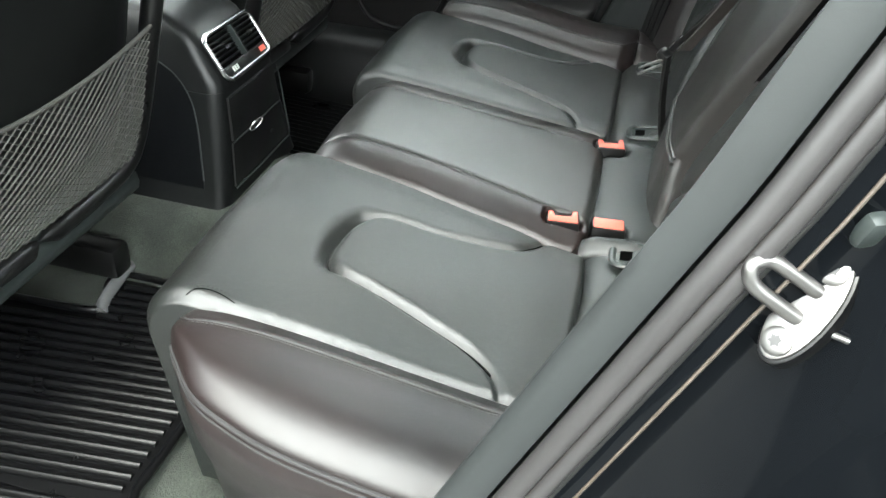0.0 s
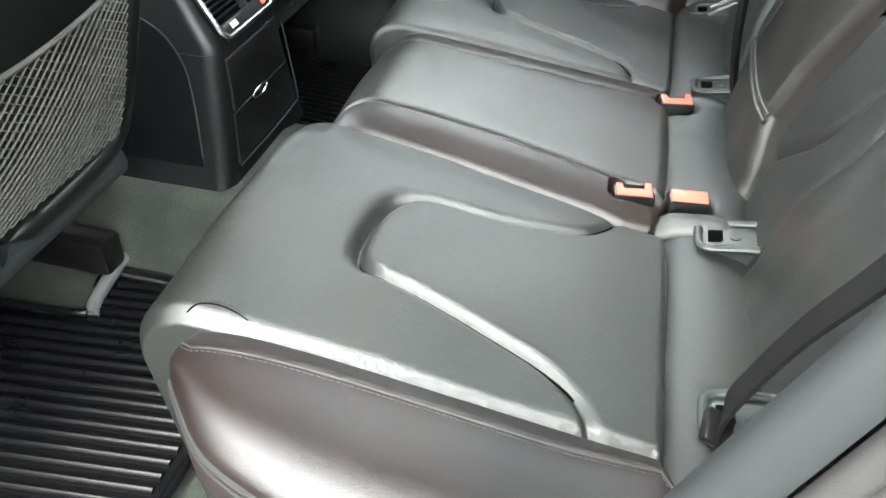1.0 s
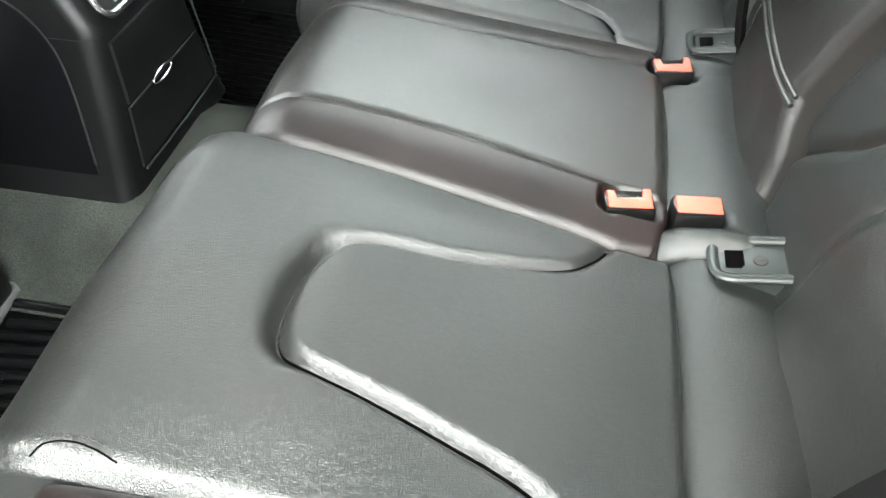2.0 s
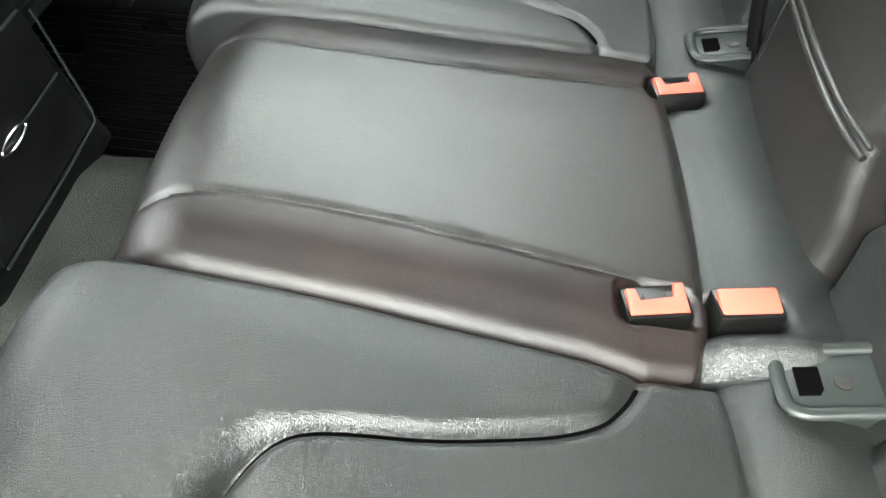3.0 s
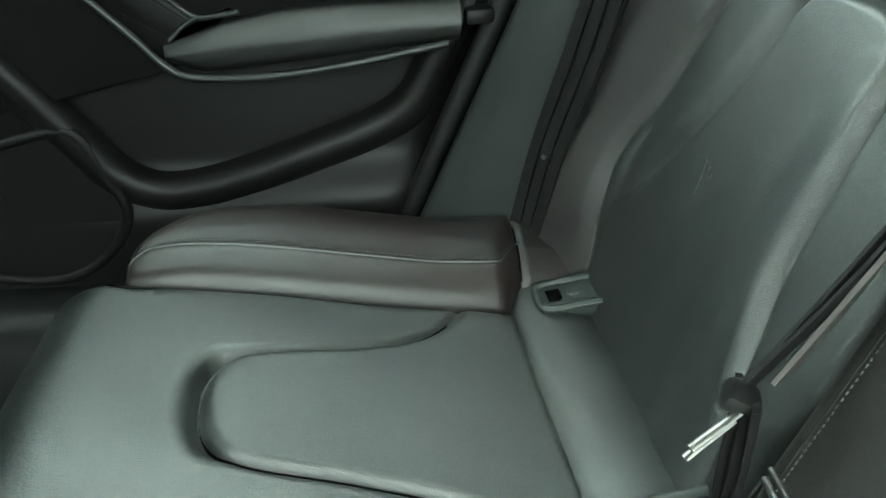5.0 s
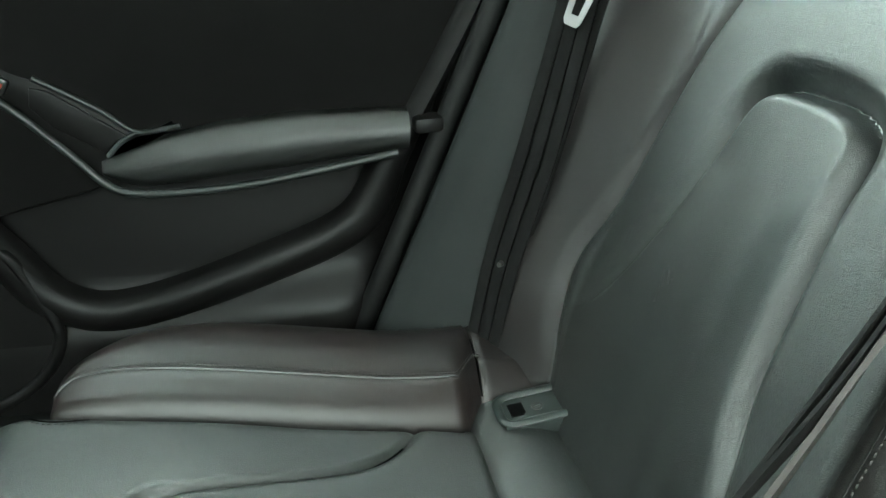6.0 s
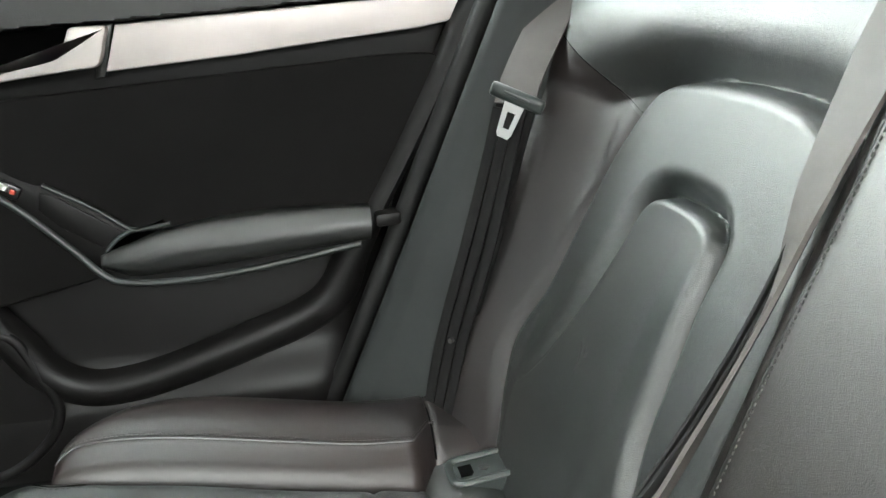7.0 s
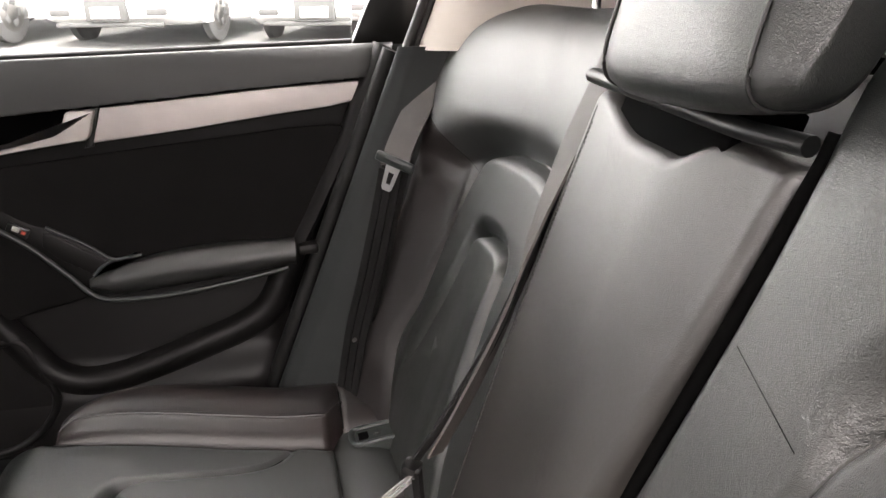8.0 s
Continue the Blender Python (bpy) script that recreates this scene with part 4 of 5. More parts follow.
part("gasket", prism("gasket", oval(0.0145, 0.034), lambda a, b, h: place_striker(a, b, h - 0.016), 0.014, 0.001), RUBBER, striker, "black backing plate")
part("base_plate", prism("base_plate", oval(0.0130, 0.0315), lambda a, b, h: place_striker(a, b, h - 0.003), 0.004, 0.0012), STEEL, striker, "oval zinc plate")
TIP = np.array([-0.031, -0.004, 0.019])
loop_line = [MID + 0.009 * LONG, MID + 0.009 * LONG + 0.45 * TIP, MID + 0.008 * LONG + 0.85 * TIP, MID + 0.001 * LONG + 1.02 * TIP, MID - 0.006 * LONG + 0.85 * TIP, MID - 0.007 * LONG + 0.45 * TIP, MID - 0.007 * LONG]
part("wire_loop", tube("wire_loop", spline(loop_line, 6), 0.0040, 10), STEEL, striker, "thick bent steel loop")
for b in (-0.0215, 0.0215):
    bolt = part("bolt", tube("bolt", [place_striker(0, b, h) for h in (0.0, 0.0030, 0.0042)], [0.0078, 0.0076, 0.0055], 14), STEEL, striker, "bolt head with a star recess")
    star = [((0.0036 if k % 2 else 0.0024) * math.cos(k * math.pi / 6), (0.0036 if k % 2 else 0.0024) * math.sin(k * math.pi / 6)) for k in range(12)]
    # Raised grey star colours the shade of the bolt's recess.
    part("recess", prism("recess", star, lambda p, q, h: place_striker(p, b + q, 0.0042 + h), 0.0004), SEAL, bolt, "grey star for the shade in the recess")
part("pin", tube("pin", [MID + (0.008, -0.002, -0.010), MID + (0.024, -0.002, -0.014)], 0.0018, 8), STEEL, striker)
part("bracket", box("bracket", (0.014, 0.010, 0.020), tuple(jamb(0.612, -0.006, 0.045, -1)), 0.004, (20, 0, 30)), PLASTIC_GREY, striker, "dull grey bracket beside the striker")
# ---- sill of the open doorway ----
sill = thing("door_sill", "pale grey worn door sill trim beside the floor mat", "door sill", (-0.6, -0.6, 0.06), kind="structure")
ring_s = [(-0.53, 0.060), (-0.555, 0.075), (-0.58, 0.100), (-0.62, 0.110), (-0.66, 0.108), (-0.70, 0.10), (-0.72, 0.04), (-0.72, -0.05), (-0.53, -0.05)]
part("sill_trim", loft("sill_trim", [[(x, a, b) for a, b in ring_s] for x in np.linspace(-1.3, 0.05, 30)], sharp=40), SILL, sill, "pale grey plastic sill trim")
part("inner_sill", loft("inner_sill", [[(x, -a + 0.015, b + (0.095 if b > 0.065 else 0)) for a, b in ring_s] for x in np.linspace(-1.3, 0.05, 30)], sharp=40), PLASTIC, sill, "dark sill trim")

# ---- right rear door ----
door = thing("door_1", "closed dark rear door with aluminium strip, armrest and map pocket", "car door", (-0.3, 0.70, 0.12), kind="structure")
DY = 0.69


def door_edge(z):
    """Where the door's trim ends towards the rear."""
    return -0.100 + (z - 0.294) * 0.374


def door_top_line(x):
    """Lower edge of the padded door top; it falls towards the front."""
    return 0.757 + 0.088 * (np.maximum(x, -0.62) - 0.06)


def door_face(x, z):
    """Inner surface of the door: how far it stands towards the car's inside."""
    h = 0.030 * step(0.36, 0.30, z - 0.02 * np.sin(4 * x)) + 0.004 * np.sin(9 * z)
    low = door_top_line(x)
    h = h + np.where(z > low, 0.034 * np.sqrt(np.clip(1 - ((z - low - 0.004) / (0.806 - low)) ** 2, 0, 1)), 0.0)
    return h


rings = []
for z in np.concatenate([np.linspace(-0.02, 0.664, 80), np.linspace(0.6665, 0.802, 60)]):
    xs = np.linspace(-0.95, float(door_edge(z)) + 0.004, 70)
    edge_drop = 0.02 * np.exp(-((xs - xs[-1]) / 0.02) ** 2)
    zs = z + 0.034 * (xs - 0.02) * step(0.73, 0.80, z)
    face = np.stack([xs, DY - door_face(xs, zs) - 0.03 * step(-0.12, 0.1, xs) + edge_drop, zs], 1)
    rings.append(np.vstack([face, [(xs[-1] + 0.02, 0.78, z), (-0.95, 0.78, face[0, 2])]]))
low_half, top_half = divided(loft("door_panel", rings, sharp=70), lambda p: p.z > door_top_line(p.x) and p.y < 0.72)
panel_low = part("door_panel", low_half, PLASTIC_SOFT, door, "soft dark grained door panel")
part("door_top", top_half, LEATHER, panel_low, "padded rounded door top")


ins = spline([(-0.90, 0.60), (-0.60, 0.628), (-0.35, 0.655), (-0.15, 0.675), (-0.02, 0.688), (0.018, 0.682), (0.012, 0.655), (-0.030, 0.540), (-0.052, 0.506), (-0.16, 0.497), (-0.26, 0.485), (-0.34, 0.455), (-0.60, 0.40), (-0.90, 0.40)], 6, True)
part("insert", prism("insert", [tuple(p) for p in ins], lambda a, b, h: (a, 0.668 - 0.03 * float(step(-0.12, 0.1, a)) - h, b), 0.006, 0.004), INSERT, door, "matt black padded insert")
alu = [(-0.334, 0.672), (-0.20, 0.687), (-0.08, 0.704), (-0.005, 0.714), (0.026, 0.721), (0.046, 0.732), (0.060, 0.752), (0.03, 0.750), (-0.08, 0.742), (-0.20, 0.731), (-0.320, 0.720)]
part("trim_strip", prism("trim_strip", alu, lambda a, b, h: (a, 0.680 - 0.03 * float(step(-0.12, 0.1, a)) - h, b), 0.012, 0.003), ALU, door, "brushed aluminium trim strip")
part("trim_groove", prism("trim_groove", [(-0.346, 0.665), (-0.335, 0.667), (-0.321, 0.721), (-0.331, 0.721)], lambda a, b, h: (a, 0.680 - h, b), 0.011, 0.002), PLASTIC_GLOSS, door)
grip = spline([(-0.327, 0.718), (-0.345, 0.7185), (-0.361, 0.717), (-0.366, 0.708), (-0.371, 0.697), (-0.381, 0.689), (-0.41, 0.682), (-0.46, 0.672), (-0.51, 0.660), (-0.51, 0.648), (-0.46, 0.660), (-0.41, 0.668), (-0.36, 0.675), (-0.341, 0.678), (-0.334, 0.688), (-0.330, 0.704)], 4, True)
part("handle", prism("handle", [tuple(p) for p in grip], lambda a, b, h: (a, 0.672 - h, b), 0.018, 0.004), ALU, door, "satin silver pull handle")
# Flat near-black sheet colours the shade behind the handle.
part("handle_shade", prism("handle_shade", [(-0.52, 0.655), (-0.40, 0.680), (-0.365, 0.690), (-0.355, 0.718), (-0.52, 0.706)], lambda a, b, h: (a, 0.682 - h, b), 0.004), HOLLOW_SHADE, door, "dark sheet for the shade behind the handle")

# armrest pad, pull channel and map pocket
rings = []
for x in np.concatenate([np.linspace(-0.362, -0.30, 18), np.linspace(-0.29, -0.066, 26)]):
    f = math.sqrt(max(0.01, 1 - max(0, (-0.30 - x) / 0.0625) ** 2))
    low = 0.450 + 0.030 * (x + 0.325) / 0.25 if x > -0.325 else 0.450 + 0.9 * (-0.325 - x) ** 1.2 * 0.6
    high = float(np.interp(x, [-0.362, -0.34, -0.30, -0.25, -0.18, -0.066], [0.472, 0.484, 0.500, 0.511, 0.518, 0.520]))
    base = 0.676 - 0.03 * float(step(-0.12, 0.1, x))
    reach = float(np.interp(x, [-0.362, -0.30, -0.20, -0.066], [0.020, 0.034, 0.046, 0.046]))
    crest = low + (high - low) * 0.62
    sec = spline([(base + 0.015, high + 0.004), (base - 0.35 * reach, high), (base - 0.75 * reach, (crest + high) / 2 + 0.006), (base - reach, crest), (base - reach * 0.98, (crest + low) / 2), (base - reach * 0.80, low + 0.003), (base - reach * 0.4, low - 0.003), (base + 0.015, low - 0.004)], 4)
    rings.append([(x, p, q) for p, q in sec])
part("armrest", loft("armrest", rings, sharp=80), LEATHER, door, "padded black leather armrest")
part("arm_seam", tube("arm_seam", spline([(-0.56, 0.652, 0.625), (-0.50, 0.652, 0.580), (-0.44, 0.652, 0.538), (-0.39, 0.650, 0.490), (-0.360, 0.648, 0.458), (-0.335, 0.645, 0.447), (-0.28, 0.640, 0.447), (-0.212, 0.637, 0.454), (-0.14, 0.634, 0.467), (-0.078, 0.630, 0.480)], 8), 0.0042, 8), PLASTIC_GREY, door, "narrow bright edge under the armrest")
part("pull_bezel", prism("pull_bezel", [tuple(p) for p in spline([(-0.60, 0.69), (-0.52, 0.628), (-0.436, 0.570), (-0.403, 0.556), (-0.36, 0.530), (-0.326, 0.508), (-0.288, 0.511), (-0.325, 0.495), (-0.353, 0.478), (-0.364, 0.455), (-0.40, 0.495), (-0.445, 0.536), (-0.52, 0.590), (-0.60, 0.645)], 5, True)], lambda p, q, h: (p, 0.674 - h, q), 0.012, 0.004), PLASTIC_SOFT, door, "smooth dark pull bezel")
part("pull_channel", tube("pull_channel", spline([(-0.410, 0.659, 0.557), (-0.36, 0.659, 0.528), (-0.328, 0.657, 0.505), (-0.305, 0.654, 0.506), (-0.284, 0.652, 0.510)], 8), 0.0030, 8), PLASTIC_GREY, door)
part("pull_channel", tube("pull_channel", spline([(-0.326, 0.656, 0.504), (-0.342, 0.655, 0.494), (-0.354, 0.653, 0.482)], 8), 0.0026, 8), PLASTIC_GREY, door)
part("pull_recess", prism("pull_recess", [(-0.415, 0.548), (-0.40, 0.545), (-0.335, 0.500), (-0.356, 0.483), (-0.40, 0.510), (-0.418, 0.530)], lambda p, q, h: (p, 0.664 - h, q), 0.004, 0.002), PLASTIC_SOFT, door, "dark pull hollow")
pocket_line = spline([(-0.62, 0.56), (-0.53, 0.465), (-0.465, 0.382), (-0.435, 0.340), (-0.395, 0.318), (-0.35, 0.318), (-0.29, 0.333), (-0.218, 0.358), (-0.151, 0.384), (-0.114, 0.410), (-0.088, 0.457), (-0.062, 0.500), (-0.030, 0.560), (0.018, 0.66), (0.050, 0.735), (0.078, 0.80)], 8)
rings = []
for k, (x, z) in enumerate(pocket_line):
    n = len(pocket_line) - 1
    t = pocket_line[min(k + 1, n)] - pocket_line[max(k - 1, 0)]
    t = t / np.hypot(*t)
    nx, nz = t[1], -t[0]
    y0 = 0.668 - 0.03 * float(step(-0.12, 0.1, x))
    far = float(np.interp(z, [0.42, 0.53], [1.0, 0.38])) if x > -0.3 else 1.0
    prof = [(-0.016, 0.010), (-0.014, -0.006), (-0.006, -0.016), (0.006 * far, -0.018), (0.022 * far, -0.010), (0.032 * far, 0.010)]
    rings.append([(x + nx * w, y0 + o, z + nz * w) for w, o in prof])
part("pocket_lip", loft("pocket_lip", rings, sharp=60), PLASTIC_SOFT, door, "rounded lip of the map pocket")
cover = spline([(-0.627, 0.332), (-0.603, 0.354), (-0.55, 0.375), (-0.485, 0.391), (-0.462, 0.384), (-0.447, 0.350), (-0.428, 0.298), (-0.450, 0.250), (-0.505, 0.216), (-0.583, 0.224), (-0.618, 0.268)], 6, True)
grille = part("speaker_cover", prism("speaker_cover", [tuple(p) for p in cover], lambda p, q, h: (p, 0.668 - h, q), 0.010, 0.003), INSERT, door, "dark speaker cover low on the door")
part("rim", tube("rim", [(p, 0.656, q) for p, q in cover], 0.0065, 8, True, up=(0, 1, 0)), PLASTIC_SOFT, grille, "raised rim of the speaker cover")
part("arm_end", box("arm_end", (0.030, 0.030, 0.016), (-0.046, 0.642, 0.506), 0.005, (0, -4, 0)), PLASTIC_SOFT, door)
part("window_switch", box("window_switch", (0.030, 0.008, 0.016), (-0.446, 0.660, 0.555), 0.003, (0, 28, 0)), PLASTIC_GLOSS, door)
part("switch_mark", box("switch_mark", (0.006, 0.003, 0.005), (-0.438, 0.6555, 0.552), 0.001, (0, 28, 0)), RED, door)
part("switch_bezel", box("switch_bezel", (0.010, 0.003, 0.007), (-0.447, 0.6555, 0.558), 0.001, (0, 28, 0)), MARK, door)
part("window_seal", tube("window_seal", [(x, 0.695, 0.803 + 0.034 * (x - 0.02)) for x in np.linspace(-0.95, 0.06, 20)], 0.006, 8), SEAL_DARK, door)
part("pane", box("pane", (0.99, 0.004, 0.42), (-0.45, 0.725, 1.0), 0.001, (6, 0, 0)), GLASS, door, "clear side window")
bpy.data.objects["pane"].visible_shadow = False
part("rear_seal", tube("rear_seal", [tuple(jamb(z, 0.016, -0.020)) for z in np.linspace(0.10, 0.795, 20)], 0.0125, 10), SEAL_DARK, door, "dark rubber seal along the door edge")
part("window_corner", prism("window_corner", [(0.035, 0.80), (0.115, 0.80), (0.36, 1.15), (0.24, 1.15), (0.060, 0.86)], lambda a, b, h: (a, 0.70 - 0.2 * (b - 0.80) - h, b), 0.02, 0.004), PLASTIC_GLOSS, door, "black window frame corner")
part("window_top", tube("window_top", [(x, 0.62, 1.15) for x in np.linspace(-0.95, 0.3, 8)], 0.02, 8), PLASTIC, door)

# ---- pillar and shelf behind the bench ----
pillar = thing("pillar_trim", "cream coloured rear pillar trim", "pillar", (0.2, 0.62, 0.78), kind="structure")
part("pillar_cover", loft("pillar_cover", [[tuple(jamb(z, o, b)) for o, b in ((-0.10, 0.10), (-0.05, 0.03), (-0.015, 0.012), (0.0, 0.03), (0.02, 0.20), (-0.10, 0.26))] for z in np.linspace(0.795, 1.2, 16)], sharp=60), CREAM, pillar)
shelf = thing("parcel_shelf", "dark cloth parcel shelf behind the backrest", "shelf", (0.6, 0, 0.80), kind="structure")
part("board", box("board", (0.55, 1.26, 0.02), (0.62, 0, 0.815), 0.006), CARPET, shelf)

# ---- centre console ----
console = thing("centre_console", "black console end with silver-framed air vents on the tunnel", "console", (-0.65, 0, 0.16))


def console_back(z):
    """How far to the rear the console's end face stands at height z; above the lid it leans away as a hood."""
    return -0.560 - (z - 0.17) * 0.08 - max(0.0, z - 0.335) * 0.55


def console_ring(z, proud=0.0):
    w = 0.120 - (z - 0.17) * 0.19 + 0.006 * math.exp(-(z - 0.16) / 0.03) + proud
    xb, r = console_back(z) + proud, 0.022
    pts = [(-0.95, -w)]
    for q in np.linspace(0, np.pi / 2, 7):
        pts.append((xb - r + r * math.sin(q), -w + r - r * math.cos(q)))
    pts += [(a, -b) for a, b in pts[::-1]]
    return [(a, b, z) for a, b in pts]


part("body", loft("body", [console_ring(z) for z in np.linspace(0.15, 0.345, 16)], sharp=60), PLASTIC, console)
rings = [console_ring(0.324, -0.004)] + [console_ring(z, 0.0015) for z in np.linspace(0.328, 0.402, 10)]
last = np.array(rings[-1])
for k in (0.008, 0.016, 0.022, 0.026):
    lid = last.copy()
    lid[:, 2] += k
    lid[:, 0] -= 1.2 * k + 30 * k * k
    lid[:, 1] *= 1 - 2 * k - 80 * k * k
    rings.append(lid)
part("hood", loft("hood", rings, sharp=60), PLASTIC, console, "grained grey-black hood round the vents")
side_line = spline([(-0.74, 0.372), (-0.69, 0.370), (-0.645, 0.352), (-0.618, 0.320), (-0.606, 0.275), (-0.598, 0.20)], 6)
part("side_panel", prism("side_panel", [tuple(p) for p in side_line] + [(-0.596, 0.165), (-0.94, 0.165), (-0.94, 0.372)], lambda a, b, h: (a, -(0.120 - (b - 0.17) * 0.19) - 0.0012 - h, b), 0.0012), CONSOLE, console, "deep black console side panel")
part("side_seam", tube("side_seam", [(x, -(0.120 - (z - 0.17) * 0.19) - 0.0022, z) for x, z in side_line], 0.0011, 6), PLASTIC_GREY, console, "thin curved seam of the side panel")


def vent_place(a, b, h):
    """a to the right, b up along the leaning face."""
    z = 0.368 + 0.78 * b * 0.876
    return (console_back(z) + 0.004 + h, a, z + h * 0.4)


def rounded(w, hgt, r, n=5):
    out = []
    for cx, cy, a0 in ((w - r, hgt - r, 0), (-w + r, hgt - r, 90), (-w + r, -hgt + r, 180), (w - r, -hgt + r, 270)):
        out += [(cx + r * math.cos(radians(a0 + q)), cy + r * math.sin(radians(a0 + q))) for q in np.linspace(0, 90, n)]
    return out


# Near-black sheet gives the vent the shade between its slats.
vent = part("vent", prism("vent", rounded(0.066, 0.040, 0.012), lambda a, b, h: vent_place(a, b, h), 0.002), HOLLOW_SHADE, console, "air vent panel, near-black for its inner shade")
part("frame", tube("frame", [vent_place(a, b, 0.004) for a, b in rounded(0.068, 0.042, 0.014)], 0.0042, 8, True), CHROME, vent, "silver frame")
part("divider", loft("divider", [[vent_place(s * 0.0022, b, h) for s, h in ((-1, 0), (-1, 0.012), (1, 0.012), (1, 0))] for b in np.linspace(-0.018, 0.038, 6)]), PLASTIC_GREY, vent)
for s in (-1, 1):
    for b in np.linspace(-0.010, 0.034, 6):
        part("slat", loft("slat", [[vent_place(s * a, b + db, h) for db, h in ((-0.0012, 0.0), (-0.0012, 0.007), (0.0012, 0.008), (0.0012, 0.0))] for a in (0.006, 0.064)]), PLASTIC_GLOSS, vent)
    part("tab", loft("tab", [[vent_place(s * 0.034 + a, 0.010 + db, h) for db, h in ((-0.003, 0.006), (-0.003, 0.012), (0.003, 0.012), (0.003, 0.006))] for a in (-0.007, 0.007)]), CHROME, vent)
part("switch_panel", prism("switch_panel", [(-0.064, -0.038), (0.064, -0.038), (0.064, -0.020), (-0.064, -0.020)], lambda a, b, h: vent_place(a, b, 0.001 + h), 0.005, 0.001), PLASTIC, vent)
part("hazard_mark", prism("hazard_mark", [(0.040, -0.033), (0.056, -0.033), (0.056, -0.024), (0.040, -0.024)], lambda a, b, h: vent_place(a, b, 0.006 + h), 0.0008), RED, vent, "small red sign")
for k in range(3):
    part("symbol", prism("symbol", [(-0.046 + k * 0.006, -0.033), (-0.0425 + k * 0.006, -0.033), (-0.0425 + k * 0.006, -0.024), (-0.046 + k * 0.006, -0.024)], lambda a, b, h: vent_place(a, b, 0.006 + h), 0.0008), MARK, vent)


def console_face(a, b, h):
    return (console_back(b) + h, a, b)


part("ashtray_lid", prism("ashtray_lid", [(-0.080, 0.254), (0.080, 0.254), (0.074, 0.318), (-0.074, 0.318)], console_face, 0.004, 0.002), PLASTIC_GLOSS, console)
part("lower_lid", prism("lower_lid", [(-0.094, 0.186), (0.094, 0.186), (0.081, 0.250), (-0.081, 0.250)], console_face, 0.003, 0.002), PLASTIC_GLOSS, console)
part("latch", tube("latch", [console_face(-0.012 + 0.021 * math.cos(q), 0.252 + 0.0055 * math.sin(q), 0.006) for q in np.arange(24) / 24 * 2 * np.pi], 0.0011, 6, True, up=(1, 0, 0)), CHROME, console, "oval silver latch")
part("lid_edge", tube("lid_edge", [console_face(y, 0.2515, 0.0035) for y in np.linspace(-0.080, 0.080, 9)], 0.0011, 6), PLASTIC_GREY, console)
part("edge_line", tube("edge_line", [console_face(c, z, 0.003) for c, z in ((-0.092, 0.183), (0, 0.181), (0.098, 0.183), (0.102, 0.195), (0.088, 0.31))], 0.0014, 6), PLASTIC_GREY, console)

for o in list(console.children):
    o.location.y += 0.058
    o.location.x -= 0.008

# ---- front seats with net pockets ----
SEAT_LEAN = 0.26


def seat_x(z):
    return -0.648 + (z - 0.279) * SEAT_LEAN


def front_seat(y0):
    s = thing("front_seat", "black front seat back with a woven net pocket", "car seat", (-0.75, y0, 0.08), "front seats")
    w = 0.225
    rings = []
    for z in np.linspace(0.26, 0.95, 36):
        half = w - 0.03 * ((z - 0.26) / 0.69) ** 2 - 0.03 * math.exp(-(z - 0.26) / 0.03)
        ring = []
        for q in np.arange(32) / 32 * 2 * np.pi:
            c, t = math.cos(q), math.sin(q)
            dx = 0.06 * math.copysign(abs(c) ** 0.6, c)
            dy = half * math.copysign(abs(t) ** 0.45, t)
            bow = -0.022 * (1 - (dy / half) ** 2) if c > 0 else 0
            ring.append((seat_x(z) - 0.075 + dx + bow, y0 + dy, z))
        rings.append(ring)
    part("back_shell", loft("back_shell", rings, sharp=80), PLASTIC, s, "dark smooth seat back shell")
    frame_line = spline([(y0 + k * 0.205, z) for k, z in ((1, 0.92), (1, 0.70), (0.99, 0.50), (0.97, 0.36), (0.93, 0.30), (0.84, 0.272), (0.6, 0.262), (0, 0.258), (-0.6, 0.262), (-0.84, 0.272), (-0.93, 0.30), (-0.97, 0.36), (-0.99, 0.50), (-1, 0.70), (-1, 0.92))], 6)
    part("back_frame", tube("back_frame", [(seat_x(z) - 0.004, y, z) for y, z in frame_line], 0.013, 10, up=(0, 1, 0)), PLASTIC_GLOSS, s, "raised black frame of the seat back")
    part("lower_bar", tube("lower_bar", [(seat_x(0.225) - 0.02, y0 + k, 0.232) for k in np.linspace(-0.20, 0.20, 9)], 0.024, 12), PLASTIC_GREY, s, "grey lower cross bar")
    part("seat_base", box("seat_base", (0.46, 0.46, 0.12), (-0.93, y0, 0.24), 0.04), LEATHER, s)
    for k in (-0.2, 0.2):
        part("rail", box("rail", (0.42, 0.040, 0.05), (-0.90, y0 + k * 0.87, 0.105), 0.008), PLASTIC_GLOSS, s)
    # net: two sets of crossing cords under a sagging elastic hem
    cords = []
    def net_at(k, v):
        """k from -1 to 1 across, v from 0 at the bottom to 1 at the hem."""
        hem = 0.436 + 0.026 * k * k
        z = 0.285 + (hem - 0.285) * v
        y = y0 + k * 0.19
        belly = 0.012 * (1 - k * k) * math.sin(math.pi * min(1, v * 0.9 + 0.1))
        return (seat_x(z) + 0.004 + belly, y, z)
    n_up, rows = 50, 34
    for i in range(n_up):
        k0 = -0.98 + 1.96 * i / (n_up - 1)
        cords.append(tube("cord", [net_at(max(-1, min(1, k0 + 0.0185 * (1 if (i + j) % 2 else -1))), j / rows) for j in range(rows + 1)], 0.00125, 4, up=(0, 1, 0)))
    net = part("net_pocket", joined("net_pocket", cords), NET, s, "grey woven net pocket")
    part("hem", tube("hem", [net_at(k, 1) for k in np.linspace(-1, 1, 30)], 0.0028, 8), NET, net, "elastic hem of the net")
    return s


front_seat(-0.335)
front_seat(0.375)

